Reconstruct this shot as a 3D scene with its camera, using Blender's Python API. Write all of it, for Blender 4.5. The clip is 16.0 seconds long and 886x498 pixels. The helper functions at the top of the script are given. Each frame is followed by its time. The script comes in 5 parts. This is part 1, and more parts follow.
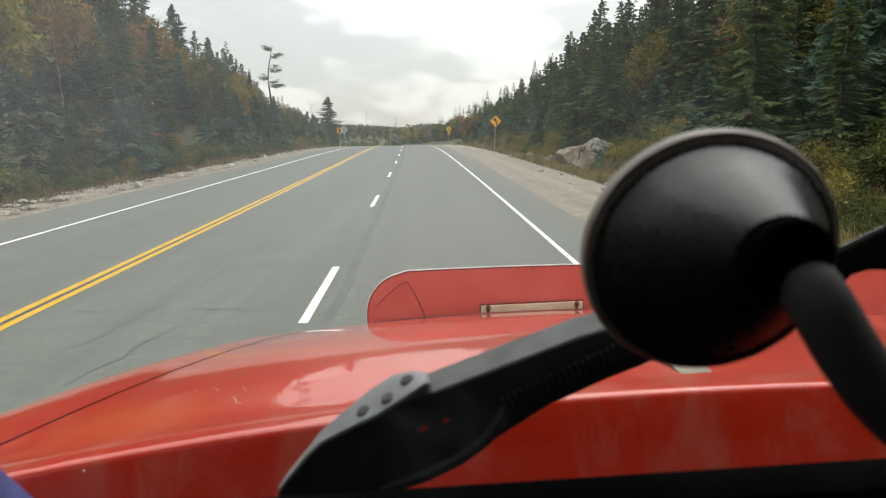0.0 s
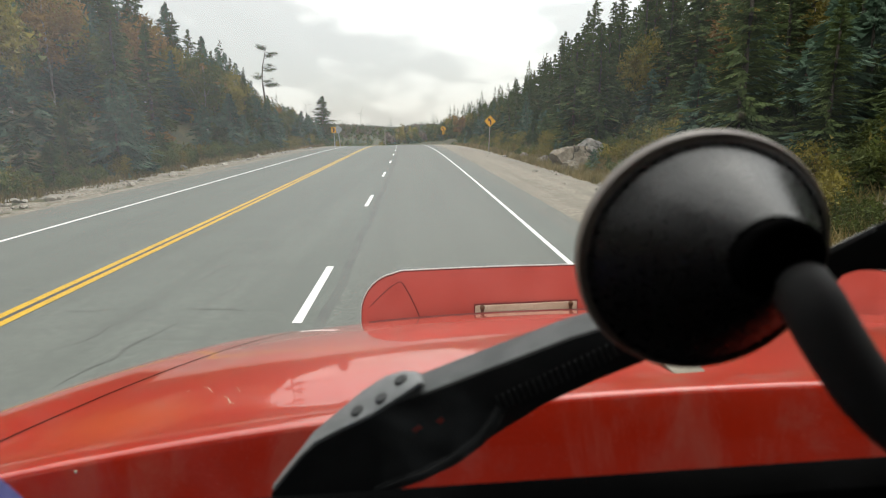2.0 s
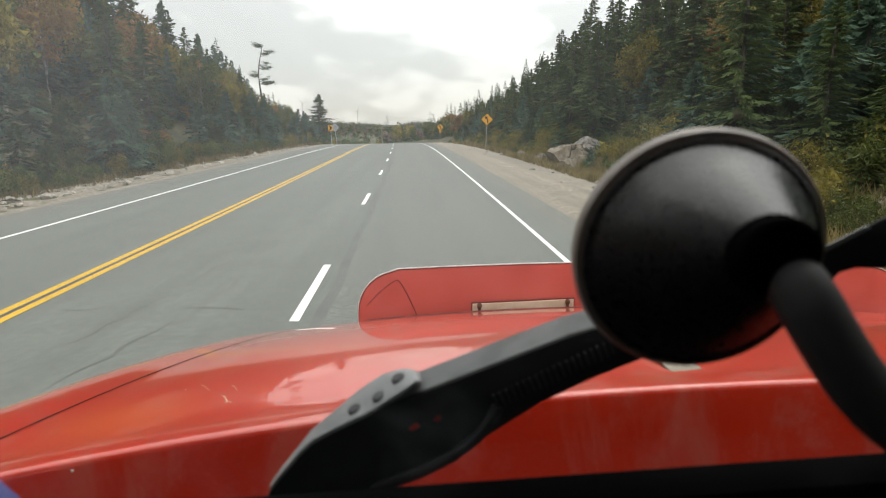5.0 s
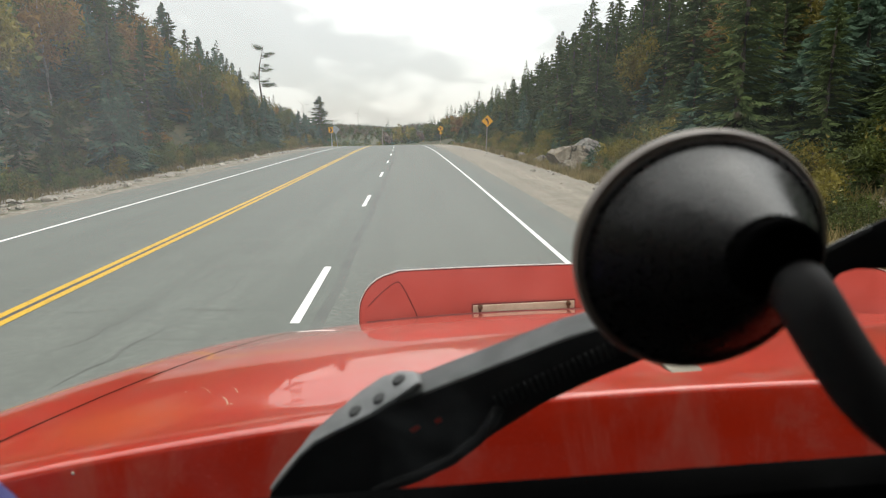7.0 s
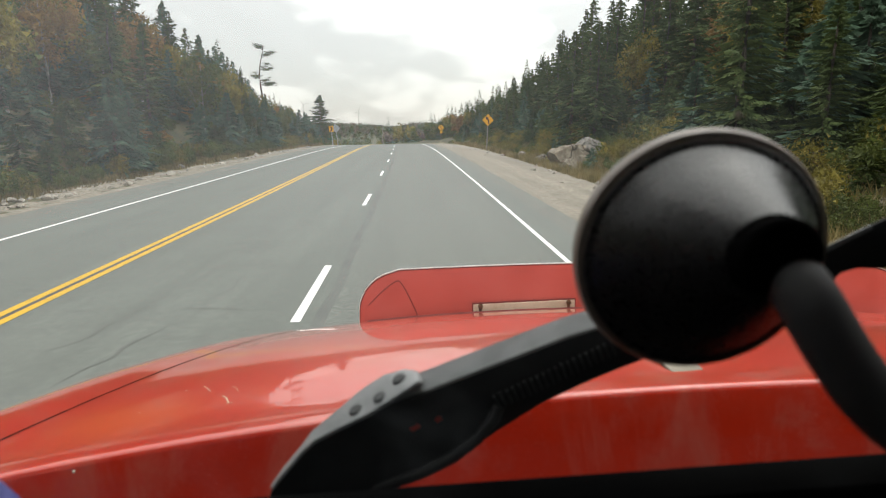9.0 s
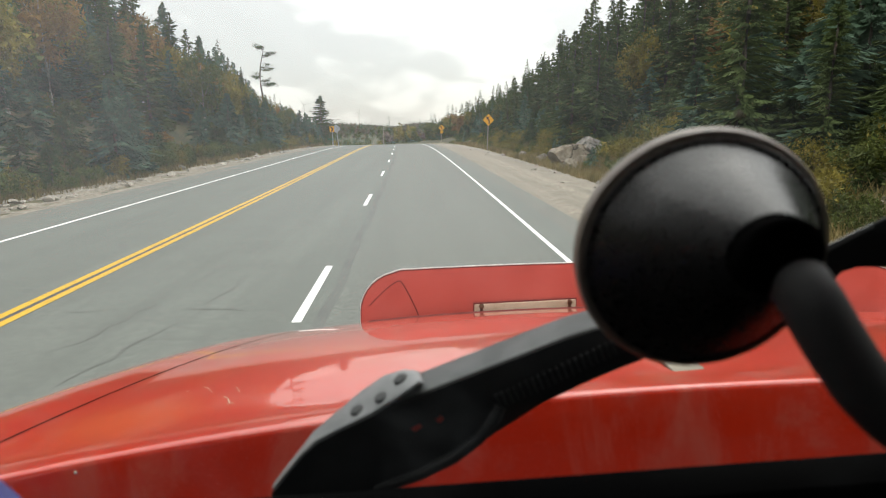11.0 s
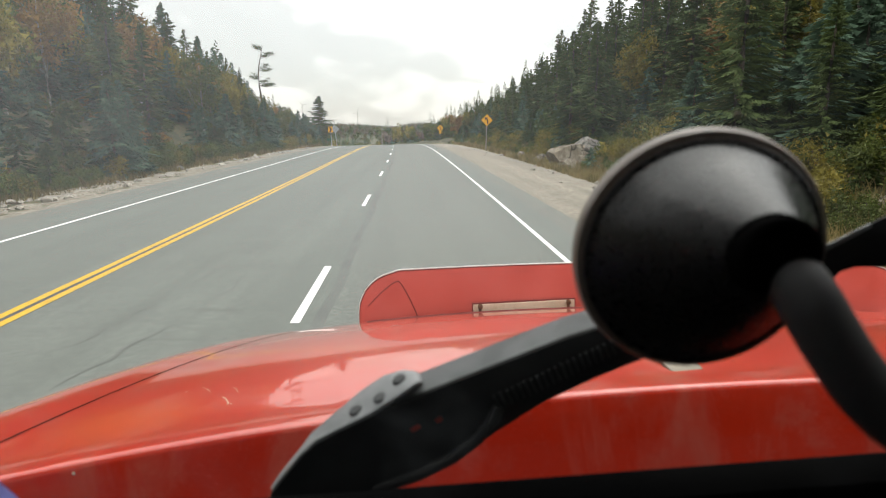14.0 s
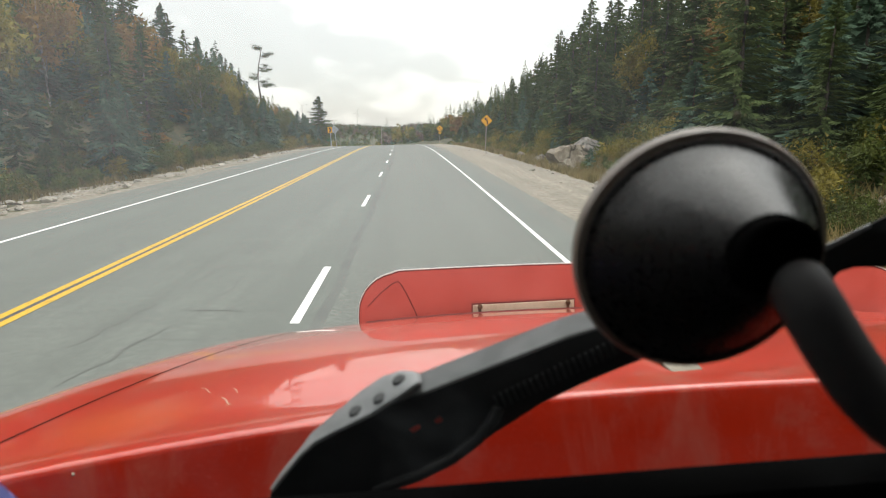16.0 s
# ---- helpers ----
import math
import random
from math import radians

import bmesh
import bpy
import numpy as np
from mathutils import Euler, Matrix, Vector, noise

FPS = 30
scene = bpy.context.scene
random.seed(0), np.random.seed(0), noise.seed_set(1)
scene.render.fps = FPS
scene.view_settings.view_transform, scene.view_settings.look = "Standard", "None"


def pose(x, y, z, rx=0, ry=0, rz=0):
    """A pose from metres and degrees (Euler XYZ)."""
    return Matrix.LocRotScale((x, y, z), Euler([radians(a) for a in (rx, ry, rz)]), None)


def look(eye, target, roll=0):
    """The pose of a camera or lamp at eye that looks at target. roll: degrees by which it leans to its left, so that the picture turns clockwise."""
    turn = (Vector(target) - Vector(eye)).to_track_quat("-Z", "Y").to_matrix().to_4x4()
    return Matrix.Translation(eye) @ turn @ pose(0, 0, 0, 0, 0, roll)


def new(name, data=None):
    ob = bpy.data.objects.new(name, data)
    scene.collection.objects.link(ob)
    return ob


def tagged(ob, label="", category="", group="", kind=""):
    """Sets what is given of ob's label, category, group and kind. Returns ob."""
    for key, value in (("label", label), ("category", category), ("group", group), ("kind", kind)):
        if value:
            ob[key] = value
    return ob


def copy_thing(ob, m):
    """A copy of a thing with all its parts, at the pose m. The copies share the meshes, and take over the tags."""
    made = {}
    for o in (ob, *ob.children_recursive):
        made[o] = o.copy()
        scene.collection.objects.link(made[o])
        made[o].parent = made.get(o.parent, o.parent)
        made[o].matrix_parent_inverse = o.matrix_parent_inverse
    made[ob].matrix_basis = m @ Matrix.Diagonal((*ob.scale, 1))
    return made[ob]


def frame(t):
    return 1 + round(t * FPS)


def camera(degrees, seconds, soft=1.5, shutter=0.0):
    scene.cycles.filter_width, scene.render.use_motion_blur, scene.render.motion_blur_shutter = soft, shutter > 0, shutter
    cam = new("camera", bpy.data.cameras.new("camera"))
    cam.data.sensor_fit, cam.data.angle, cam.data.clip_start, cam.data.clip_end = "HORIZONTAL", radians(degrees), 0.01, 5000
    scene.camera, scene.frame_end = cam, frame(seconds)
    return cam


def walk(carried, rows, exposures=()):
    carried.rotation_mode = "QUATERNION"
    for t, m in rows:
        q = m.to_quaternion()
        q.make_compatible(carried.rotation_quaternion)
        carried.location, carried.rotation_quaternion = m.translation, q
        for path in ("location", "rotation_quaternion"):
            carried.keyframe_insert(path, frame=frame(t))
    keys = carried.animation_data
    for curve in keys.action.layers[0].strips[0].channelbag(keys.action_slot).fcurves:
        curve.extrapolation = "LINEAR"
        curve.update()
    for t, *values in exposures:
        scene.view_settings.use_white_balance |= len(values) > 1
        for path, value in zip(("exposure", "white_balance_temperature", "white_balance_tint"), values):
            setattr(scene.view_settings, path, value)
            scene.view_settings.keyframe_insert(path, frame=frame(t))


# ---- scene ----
cam = camera(75.2, 16.0, soft=1.1)
cam.data.dof.use_dof = True
cam.data.dof.focus_distance = 12.0
cam.data.dof.aperture_fstop = 12.0
EYE = (0.0, 0.0, 2.35)
# seconds, yaw, pitch, roll of the head, in degrees, against its mean heading
TURNS = [(0.0, 0.79, 0.15, -0.06), (0.5, 0.76, 0.12, -0.14), (1.0, 0.71, 0.16, -0.19), (1.5, 0.48, 0.06, -0.31), (2.0, 0.25, 0.14, -0.24),
         (2.5, 0.13, 0.07, -0.26), (3.0, 0.05, -0.11, -0.14), (3.5, -0.22, 0.00, -0.06), (4.0, -0.10, -0.04, -0.28), (6.5, 0.03, 0.05, -0.18),
         (7.0, -0.01, 0.13, -0.14), (7.5, 0.07, -0.01, -0.26), (8.0, 0.01, -0.04, -0.14), (8.5, 0.04, 0.00, -0.17), (9.0, 0.04, 0.03, -0.19),
         (11.5, 0.05, 0.03, 0.05), (12.0, -0.00, 0.00, 0.08), (12.5, -0.01, 0.03, -0.02), (13.0, 0.03, -0.05, -0.06), (13.5, -0.05, 0.05, -0.02),
         (14.0, -0.05, 0.06, 0.02), (14.5, -0.03, -0.09, -0.16), (15.0, -0.03, -0.06, -0.03), (15.5, 0.01, 0.08, -0.04), (16.0, -0.09, 0.10, 0.03)]
walk(cam, [(t, pose(*EYE, 90 - 12.14 + p, r, -3.08 + w)) for t, w, p, r in TURNS],
     [(0.0, -0.15, 6900, 9), (4.0, -0.13, 6900, 9), (9.0, -0.07, 6900, 9), (12.0, 0.01, 6900, 9), (16.0, 0.06, 6900, 9)])

# ---- sky and light ----
SUN_EL, SUN_AZ = radians(48), radians(25)
world = bpy.data.worlds.new("overcast_sky")
scene.world = world
world.use_nodes = True


class Nodes:
    """A small way to write node trees."""

    def __init__(self, tree):
        self.tree = tree
        tree.nodes.clear()

    def add(self, kind, props=None, **inputs):
        n = self.tree.nodes.new(kind)
        p = props or {}
        if "operation" in p:
            n.operation = p["operation"]
        if "use_clamp" in p:
            n.use_clamp = p["use_clamp"]
        if "data_type" in p:
            n.data_type, n.blend_type = p["data_type"], p["blend_type"]
        if "interpolation_type" in p:
            n.interpolation_type = p["interpolation_type"]
        if "sky_type" in p:
            n.sky_type, n.sun_disc = p["sky_type"], p["sun_disc"]
            n.sun_elevation, n.sun_rotation = p["sun_elevation"], p["sun_rotation"]
        for key, value in inputs.items():
            name = key.replace("_", " ")
            sock = n.inputs[int(key[1:])] if key[0] == "i" and key[1:].isdigit() else n.inputs[name]
            if isinstance(value, bpy.types.NodeSocket):
                self.tree.links.new(value, sock)
            else:
                sock.default_value = value
        return n

    def math(self, op, a, b=0.0, clamp=False):
        return self.add("ShaderNodeMath", {"operation": op, "use_clamp": clamp}, i0=a, i1=b).outputs[0]

    def mix(self, fac, a, b, blend="MIX"):
        n = self.add("ShaderNodeMix", {"data_type": "RGBA", "blend_type": blend}, i0=fac, i6=a, i7=b)
        return n.outputs[2]

    def ramp(self, value, low, high):
        n = self.add("ShaderNodeMapRange", {"interpolation_type": "SMOOTHSTEP"}, i0=value, i1=low, i2=high)
        return n.outputs[0]

    def noise(self, vec, scale, detail=4.0, rough=0.55, distortion=0.0):
        n = self.add("ShaderNodeTexNoise", None, Vector=vec, Scale=scale, Detail=detail, Roughness=rough, Distortion=distortion)
        return n.outputs[0]


w = Nodes(world.node_tree)
coord = w.add("ShaderNodeTexCoord").outputs["Generated"]
sep = w.add("ShaderNodeSeparateXYZ", None, Vector=coord)
up = w.math("MAXIMUM", sep.outputs[2], 0.0)
layer = w.add("ShaderNodeVectorMath", {"operation": "MULTIPLY"}, i0=coord, i1=(1.0, 1.0, 2.6)).outputs[0]
puffs = w.math("ADD", w.math("MULTIPLY", w.noise(layer, 3.3, 5.0, 0.45, 0.5), 0.68), w.math("MULTIPLY", w.noise(layer, 8.5, 6.0, 0.5, 0.3), 0.32))
cloud = w.ramp(puffs, 0.450, 0.530)
colour = w.mix(cloud, (0.715, 0.733, 0.757, 1), (0.965, 0.978, 1.002, 1))
zenith = w.math("MULTIPLY_ADD", up, 1.6)
w.tree.nodes[-1].inputs[2].default_value = 0.93
to_sun = (math.sin(SUN_AZ) * math.cos(SUN_EL), math.cos(SUN_AZ) * math.cos(SUN_EL), math.sin(SUN_EL))
near_sun = w.math("MAXIMUM", w.add("ShaderNodeVectorMath", {"operation": "DOT_PRODUCT"}, i0=coord, i1=to_sun).outputs[1], 0.0)
glow = w.math("MULTIPLY", w.math("POWER", near_sun, 5.0), w.math("MINIMUM", w.math("MULTIPLY", up, 1.6), 1.0))
grey = w.add("ShaderNodeVectorMath", {"operation": "SCALE"}, i0=colour, Scale=w.math("ADD", zenith, w.math("MULTIPLY", glow, 1.3))).outputs[0]
nishita = w.add("ShaderNodeTexSky", {"sky_type": "NISHITA", "sun_disc": False, "sun_elevation": SUN_EL, "sun_rotation": SUN_AZ}).outputs[0]
blue = w.add("ShaderNodeVectorMath", {"operation": "SCALE"}, i0=nishita, Scale=0.02).outputs[0]
total = w.add("ShaderNodeVectorMath", {"operation": "ADD"}, i0=grey, i1=blue).outputs[0]
back = w.add("ShaderNodeBackground", None, Color=total, Strength=1.0)
w.add("ShaderNodeOutputWorld", None, Surface=back.outputs[0])

sun_data = bpy.data.lights.new("sun", "SUN")
sun_data.energy, sun_data.angle, sun_data.color = 0.5, radians(25), (1.0, 0.96, 0.9)
sun = new("sun", sun_data)
sun.matrix_world = look((60 * math.sin(SUN_AZ), 60 * math.cos(SUN_AZ), 70), (0, 0, 0))


# ---- materials ----
def material(name, dark, light, scale=4.0, rough=0.7, metal=0.0, bump=0.2, fine=60.0, coat=0.0, per_piece=0.0, spec=0.5, stains=0.25, translucent=0.0, low=0.35, high=0.65, streak=0.0):
    """Two-scale variation between two colours, grain bump and uneven roughness, in metres."""
    m = bpy.data.materials.new(name)
    m.use_nodes = True
    n = Nodes(m.node_tree)
    pos = n.add("ShaderNodeTexCoord").outputs["Object"]
    big = n.noise(pos, scale, 5.0)
    small = n.noise(pos, fine, 3.0, 0.7)
    fac = n.ramp(n.math("ADD", n.math("MULTIPLY", big, 0.75), n.math("MULTIPLY", small, 0.25)), low, high)
    col = n.mix(fac, (*dark, 1), (*light, 1))
    wide = n.ramp(n.noise(pos, scale * 0.13, 3.0), 0.35, 0.7)
    col = n.mix(n.math("MULTIPLY", wide, stains), col, tuple(c * 0.62 for c in dark) + (1,))
    if streak:
        along = n.add("ShaderNodeVectorMath", {"operation": "MULTIPLY"}, i0=pos, i1=(1.0, 0.03, 1.0)).outputs[0]
        bands = n.ramp(n.noise(along, 1.3, 4.0, 0.6), 0.36, 0.66)
        col = n.mix(n.math("MULTIPLY", bands, streak), col, tuple(c * 0.7 for c in dark) + (1,))
    if per_piece:
        rnd = n.add("ShaderNodeNewGeometry").outputs["Random Per Island"]
        rob = n.add("ShaderNodeObjectInfo").outputs["Random"]
        both = n.math("ADD", n.math("MULTIPLY", rnd, 0.6), n.math("MULTIPLY", rob, 0.4))
        vary = n.math("MULTIPLY_ADD", both, 2 * per_piece)
        m.node_tree.nodes[-1].inputs[2].default_value = 1 - per_piece
        col = n.add("ShaderNodeVectorMath", {"operation": "SCALE"}, i0=col, Scale=vary).outputs[0]
    r = n.math("MULTIPLY_ADD", small, 0.2)
    m.node_tree.nodes[-1].inputs[2].default_value = rough - 0.1
    b = n.add("ShaderNodeBsdfPrincipled", None, Base_Color=col, Roughness=r, Metallic=metal)
    b.inputs["Specular IOR Level"].default_value = spec
    b.inputs["Coat Weight"].default_value = coat
    b.inputs["Coat Roughness"].default_value = 0.04
    if bump:
        h = n.math("ADD", n.math("MULTIPLY", big, 0.7), n.math("MULTIPLY", small, 0.3))
        nb = n.add("ShaderNodeBump", None, Strength=bump, Distance=0.02, Height=h)
        m.node_tree.links.new(nb.outputs[0], b.inputs["Normal"])
    out = b.outputs[0]
    if translucent:
        tr = n.add("ShaderNodeBsdfTranslucent", None, Color=col)
        out = n.add("ShaderNodeMixShader", None, i0=translucent, i1=out, i2=tr.outputs[0]).outputs[0]
    n.add("ShaderNodeOutputMaterial", None, Surface=out)
    return m


def paint_material():
    """Faded red truck lacquer under a clear coat, with road dust, small chips and a painted sheen at the nose."""
    m = bpy.data.materials.new("red_lacquer")
    m.use_nodes = True
    n = Nodes(m.node_tree)
    pos = n.add("ShaderNodeTexCoord").outputs["Object"]
    big = n.noise(pos, 3.0, 4.0)
    grain = n.noise(pos, 420.0, 2.0)
    col = n.mix(n.ramp(big, 0.3, 0.7), (0.48, 0.018, 0.004, 1), (0.56, 0.026, 0.007, 1))
    dust = n.ramp(n.noise(pos, 9.0, 6.0, 0.7), 0.46, 0.80)
    ahead = n.add("ShaderNodeSeparateXYZ", None, Vector=pos).outputs[1]
    # paler towards the nose: grazing sky reflection put into the colour
    nose_sheen = n.math("MULTIPLY", n.ramp(ahead, 0.85, 1.6), 0.17)
    col = n.mix(n.math("ADD", n.math("MULTIPLY", dust, 0.20), nose_sheen), col, (0.52, 0.40, 0.33, 1))
    slant = n.add("ShaderNodeVectorMath", {"operation": "MULTIPLY"}, i0=pos, i1=(1.0, 0.5, 0.35)).outputs[0]
    smear = n.ramp(n.noise(slant, 7.0, 5.0, 0.65, 0.8), 0.50, 0.74)
    col = n.mix(n.math("MULTIPLY", smear, 0.24), col, (0.50, 0.33, 0.26, 1))
    # a soft orange patch at the hood's left rear
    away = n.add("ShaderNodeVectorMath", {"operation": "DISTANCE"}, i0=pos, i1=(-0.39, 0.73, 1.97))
    orange_patch = n.math("SUBTRACT", 1.0, n.ramp(n.math("ADD", away.outputs[1], n.math("MULTIPLY", big, 0.10)), 0.06, 0.20))
    col = n.mix(n.math("MULTIPLY", orange_patch, 0.45), col, (0.62, 0.11, 0.008, 1))
    specks = n.ramp(n.noise(pos, 260.0, 3.0, 0.7), 0.56, 0.72)
    col = n.mix(n.math("MULTIPLY", specks, 0.10), col, (0.50, 0.36, 0.30, 1))
    chips = n.ramp(n.noise(pos, 75.0, 1.0, 0.3), 0.84, 0.85)
    col = n.mix(chips, col, (0.72, 0.62, 0.56, 1))
    rough = n.math("MULTIPLY_ADD", dust, 0.15)
    m.node_tree.nodes[-1].inputs[2].default_value = 0.32
    b = n.add("ShaderNodeBsdfPrincipled", None, Base_Color=col, Roughness=rough)
    b.inputs["Specular IOR Level"].default_value = 0.25
    b.inputs["Coat Weight"].default_value = 0.9
    b.inputs["Coat IOR"].default_value = 1.58
    b.inputs["Coat Roughness"].default_value = 0.035
    nb = n.add("ShaderNodeBump", None, Strength=0.015, Distance=0.002, Height=grain)
    m.node_tree.links.new(nb.outputs[0], b.inputs["Normal"])
    n.add("ShaderNodeOutputMaterial", None, Surface=b.outputs[0])
    return m


def rock_material(name, dark, light):
    """Broken granite: blotches, grain and dark fissures between blocks."""
    m = bpy.data.materials.new(name)
    m.use_nodes = True
    n = Nodes(m.node_tree)
    pos = n.add("ShaderNodeTexCoord").outputs["Object"]
    warp = n.add("ShaderNodeTexNoise", None, Vector=pos, Scale=1.8, Detail=6.0).outputs["Color"]
    bent = n.add("ShaderNodeVectorMath", {"operation": "ADD"}, i0=pos, i1=n.add("ShaderNodeVectorMath", {"operation": "SCALE"}, i0=warp, Scale=0.9).outputs[0]).outputs[0]
    tilted = n.add("ShaderNodeVectorMath", {"operation": "MULTIPLY"}, i0=bent, i1=(1.0, 0.8, 0.45)).outputs[0]
    blocks = n.add("ShaderNodeTexVoronoi", None, Vector=tilted, Scale=0.95)
    blocks.feature = "DISTANCE_TO_EDGE"
    patchy = n.ramp(n.noise(pos, 1.1, 3.0), 0.42, 0.6)
    gap = n.math("MAXIMUM", n.ramp(blocks.outputs["Distance"], 0.0, 0.05), n.math("MULTIPLY", patchy, 0.85))
    big = n.noise(pos, 1.6, 5.0)
    small = n.noise(pos, 22.0, 4.0, 0.7)
    col = n.mix(n.ramp(n.math("ADD", n.math("MULTIPLY", big, 0.7), n.math("MULTIPLY", small, 0.3)), 0.34, 0.66), (*dark, 1), (*light, 1))
    lichen = n.ramp(n.noise(pos, 0.8, 4.0, 0.6), 0.5, 0.72)
    col = n.mix(n.math("MULTIPLY", lichen, 0.45), col, tuple(c * 0.55 for c in dark) + (1,))
    col = n.mix(gap, tuple(c * 0.5 for c in dark) + (1,), col)
    b = n.add("ShaderNodeBsdfPrincipled", None, Base_Color=col, Roughness=0.9)
    h = n.math("ADD", n.math("MULTIPLY", gap, 1.2), n.math("ADD", n.math("MULTIPLY", big, 0.6), n.math("MULTIPLY", small, 0.25)))
    nb = n.add("ShaderNodeBump", None, Strength=1.0, Distance=0.10, Height=h)
    m.node_tree.links.new(nb.outputs[0], b.inputs["Normal"])
    n.add("ShaderNodeOutputMaterial", None, Surface=b.outputs[0])
    return m


def glass_material():
    """A clear pane with a thin film of dirt in smears and a painted veil of haze."""
    m = bpy.data.materials.new("windshield_glass")
    m.use_nodes = True
    n = Nodes(m.node_tree)
    pos = n.add("ShaderNodeTexCoord").outputs["Object"]
    cloudy = n.noise(pos, 11.0, 4.0, 0.6, 0.5)
    place = n.add("ShaderNodeSeparateXYZ", None, Vector=pos)
    across = place.outputs[0]
    upper = n.math("MULTIPLY_ADD", n.ramp(place.outputs[2], 2.24, 2.36), 0.98)
    m.node_tree.nodes[-1].inputs[2].default_value = 0.02
    # bluish veil over the upper left and middle stands in for haze and glare
    haze_side = n.math("SUBTRACT", 1.0, n.ramp(across, -0.06, 0.17))
    dirt = n.math("MULTIPLY", n.math("MULTIPLY", haze_side, upper), n.math("ADD", n.math("MULTIPLY", cloudy, 0.12), 0.013))
    dirt = n.math("ADD", dirt, n.math("MULTIPLY", n.ramp(cloudy, 0.5, 0.8), 0.012))
    specks = n.ramp(n.noise(pos, 48.0, 1.0, 0.3), 0.80, 0.83)
    dirt = n.math("ADD", dirt, n.math("MULTIPLY", n.math("MULTIPLY", specks, upper), 0.22), True)
    clear = n.add("ShaderNodeBsdfTransparent", None, Color=(0.97, 0.98, 0.97, 1))
    film = n.add("ShaderNodeBsdfTranslucent", None, Color=(0.55, 0.61, 0.65, 1))
    one = n.add("ShaderNodeMixShader", None, i0=dirt, i1=clear.outputs[0], i2=film.outputs[0])
    gloss = n.add("ShaderNodeBsdfGlossy", None, Roughness=0.02)
    two = n.add("ShaderNodeMixShader", None, i0=0.008, i1=one.outputs[0], i2=gloss.outputs[0])
    n.add("ShaderNodeOutputMaterial", None, Surface=two.outputs[0])
    return m


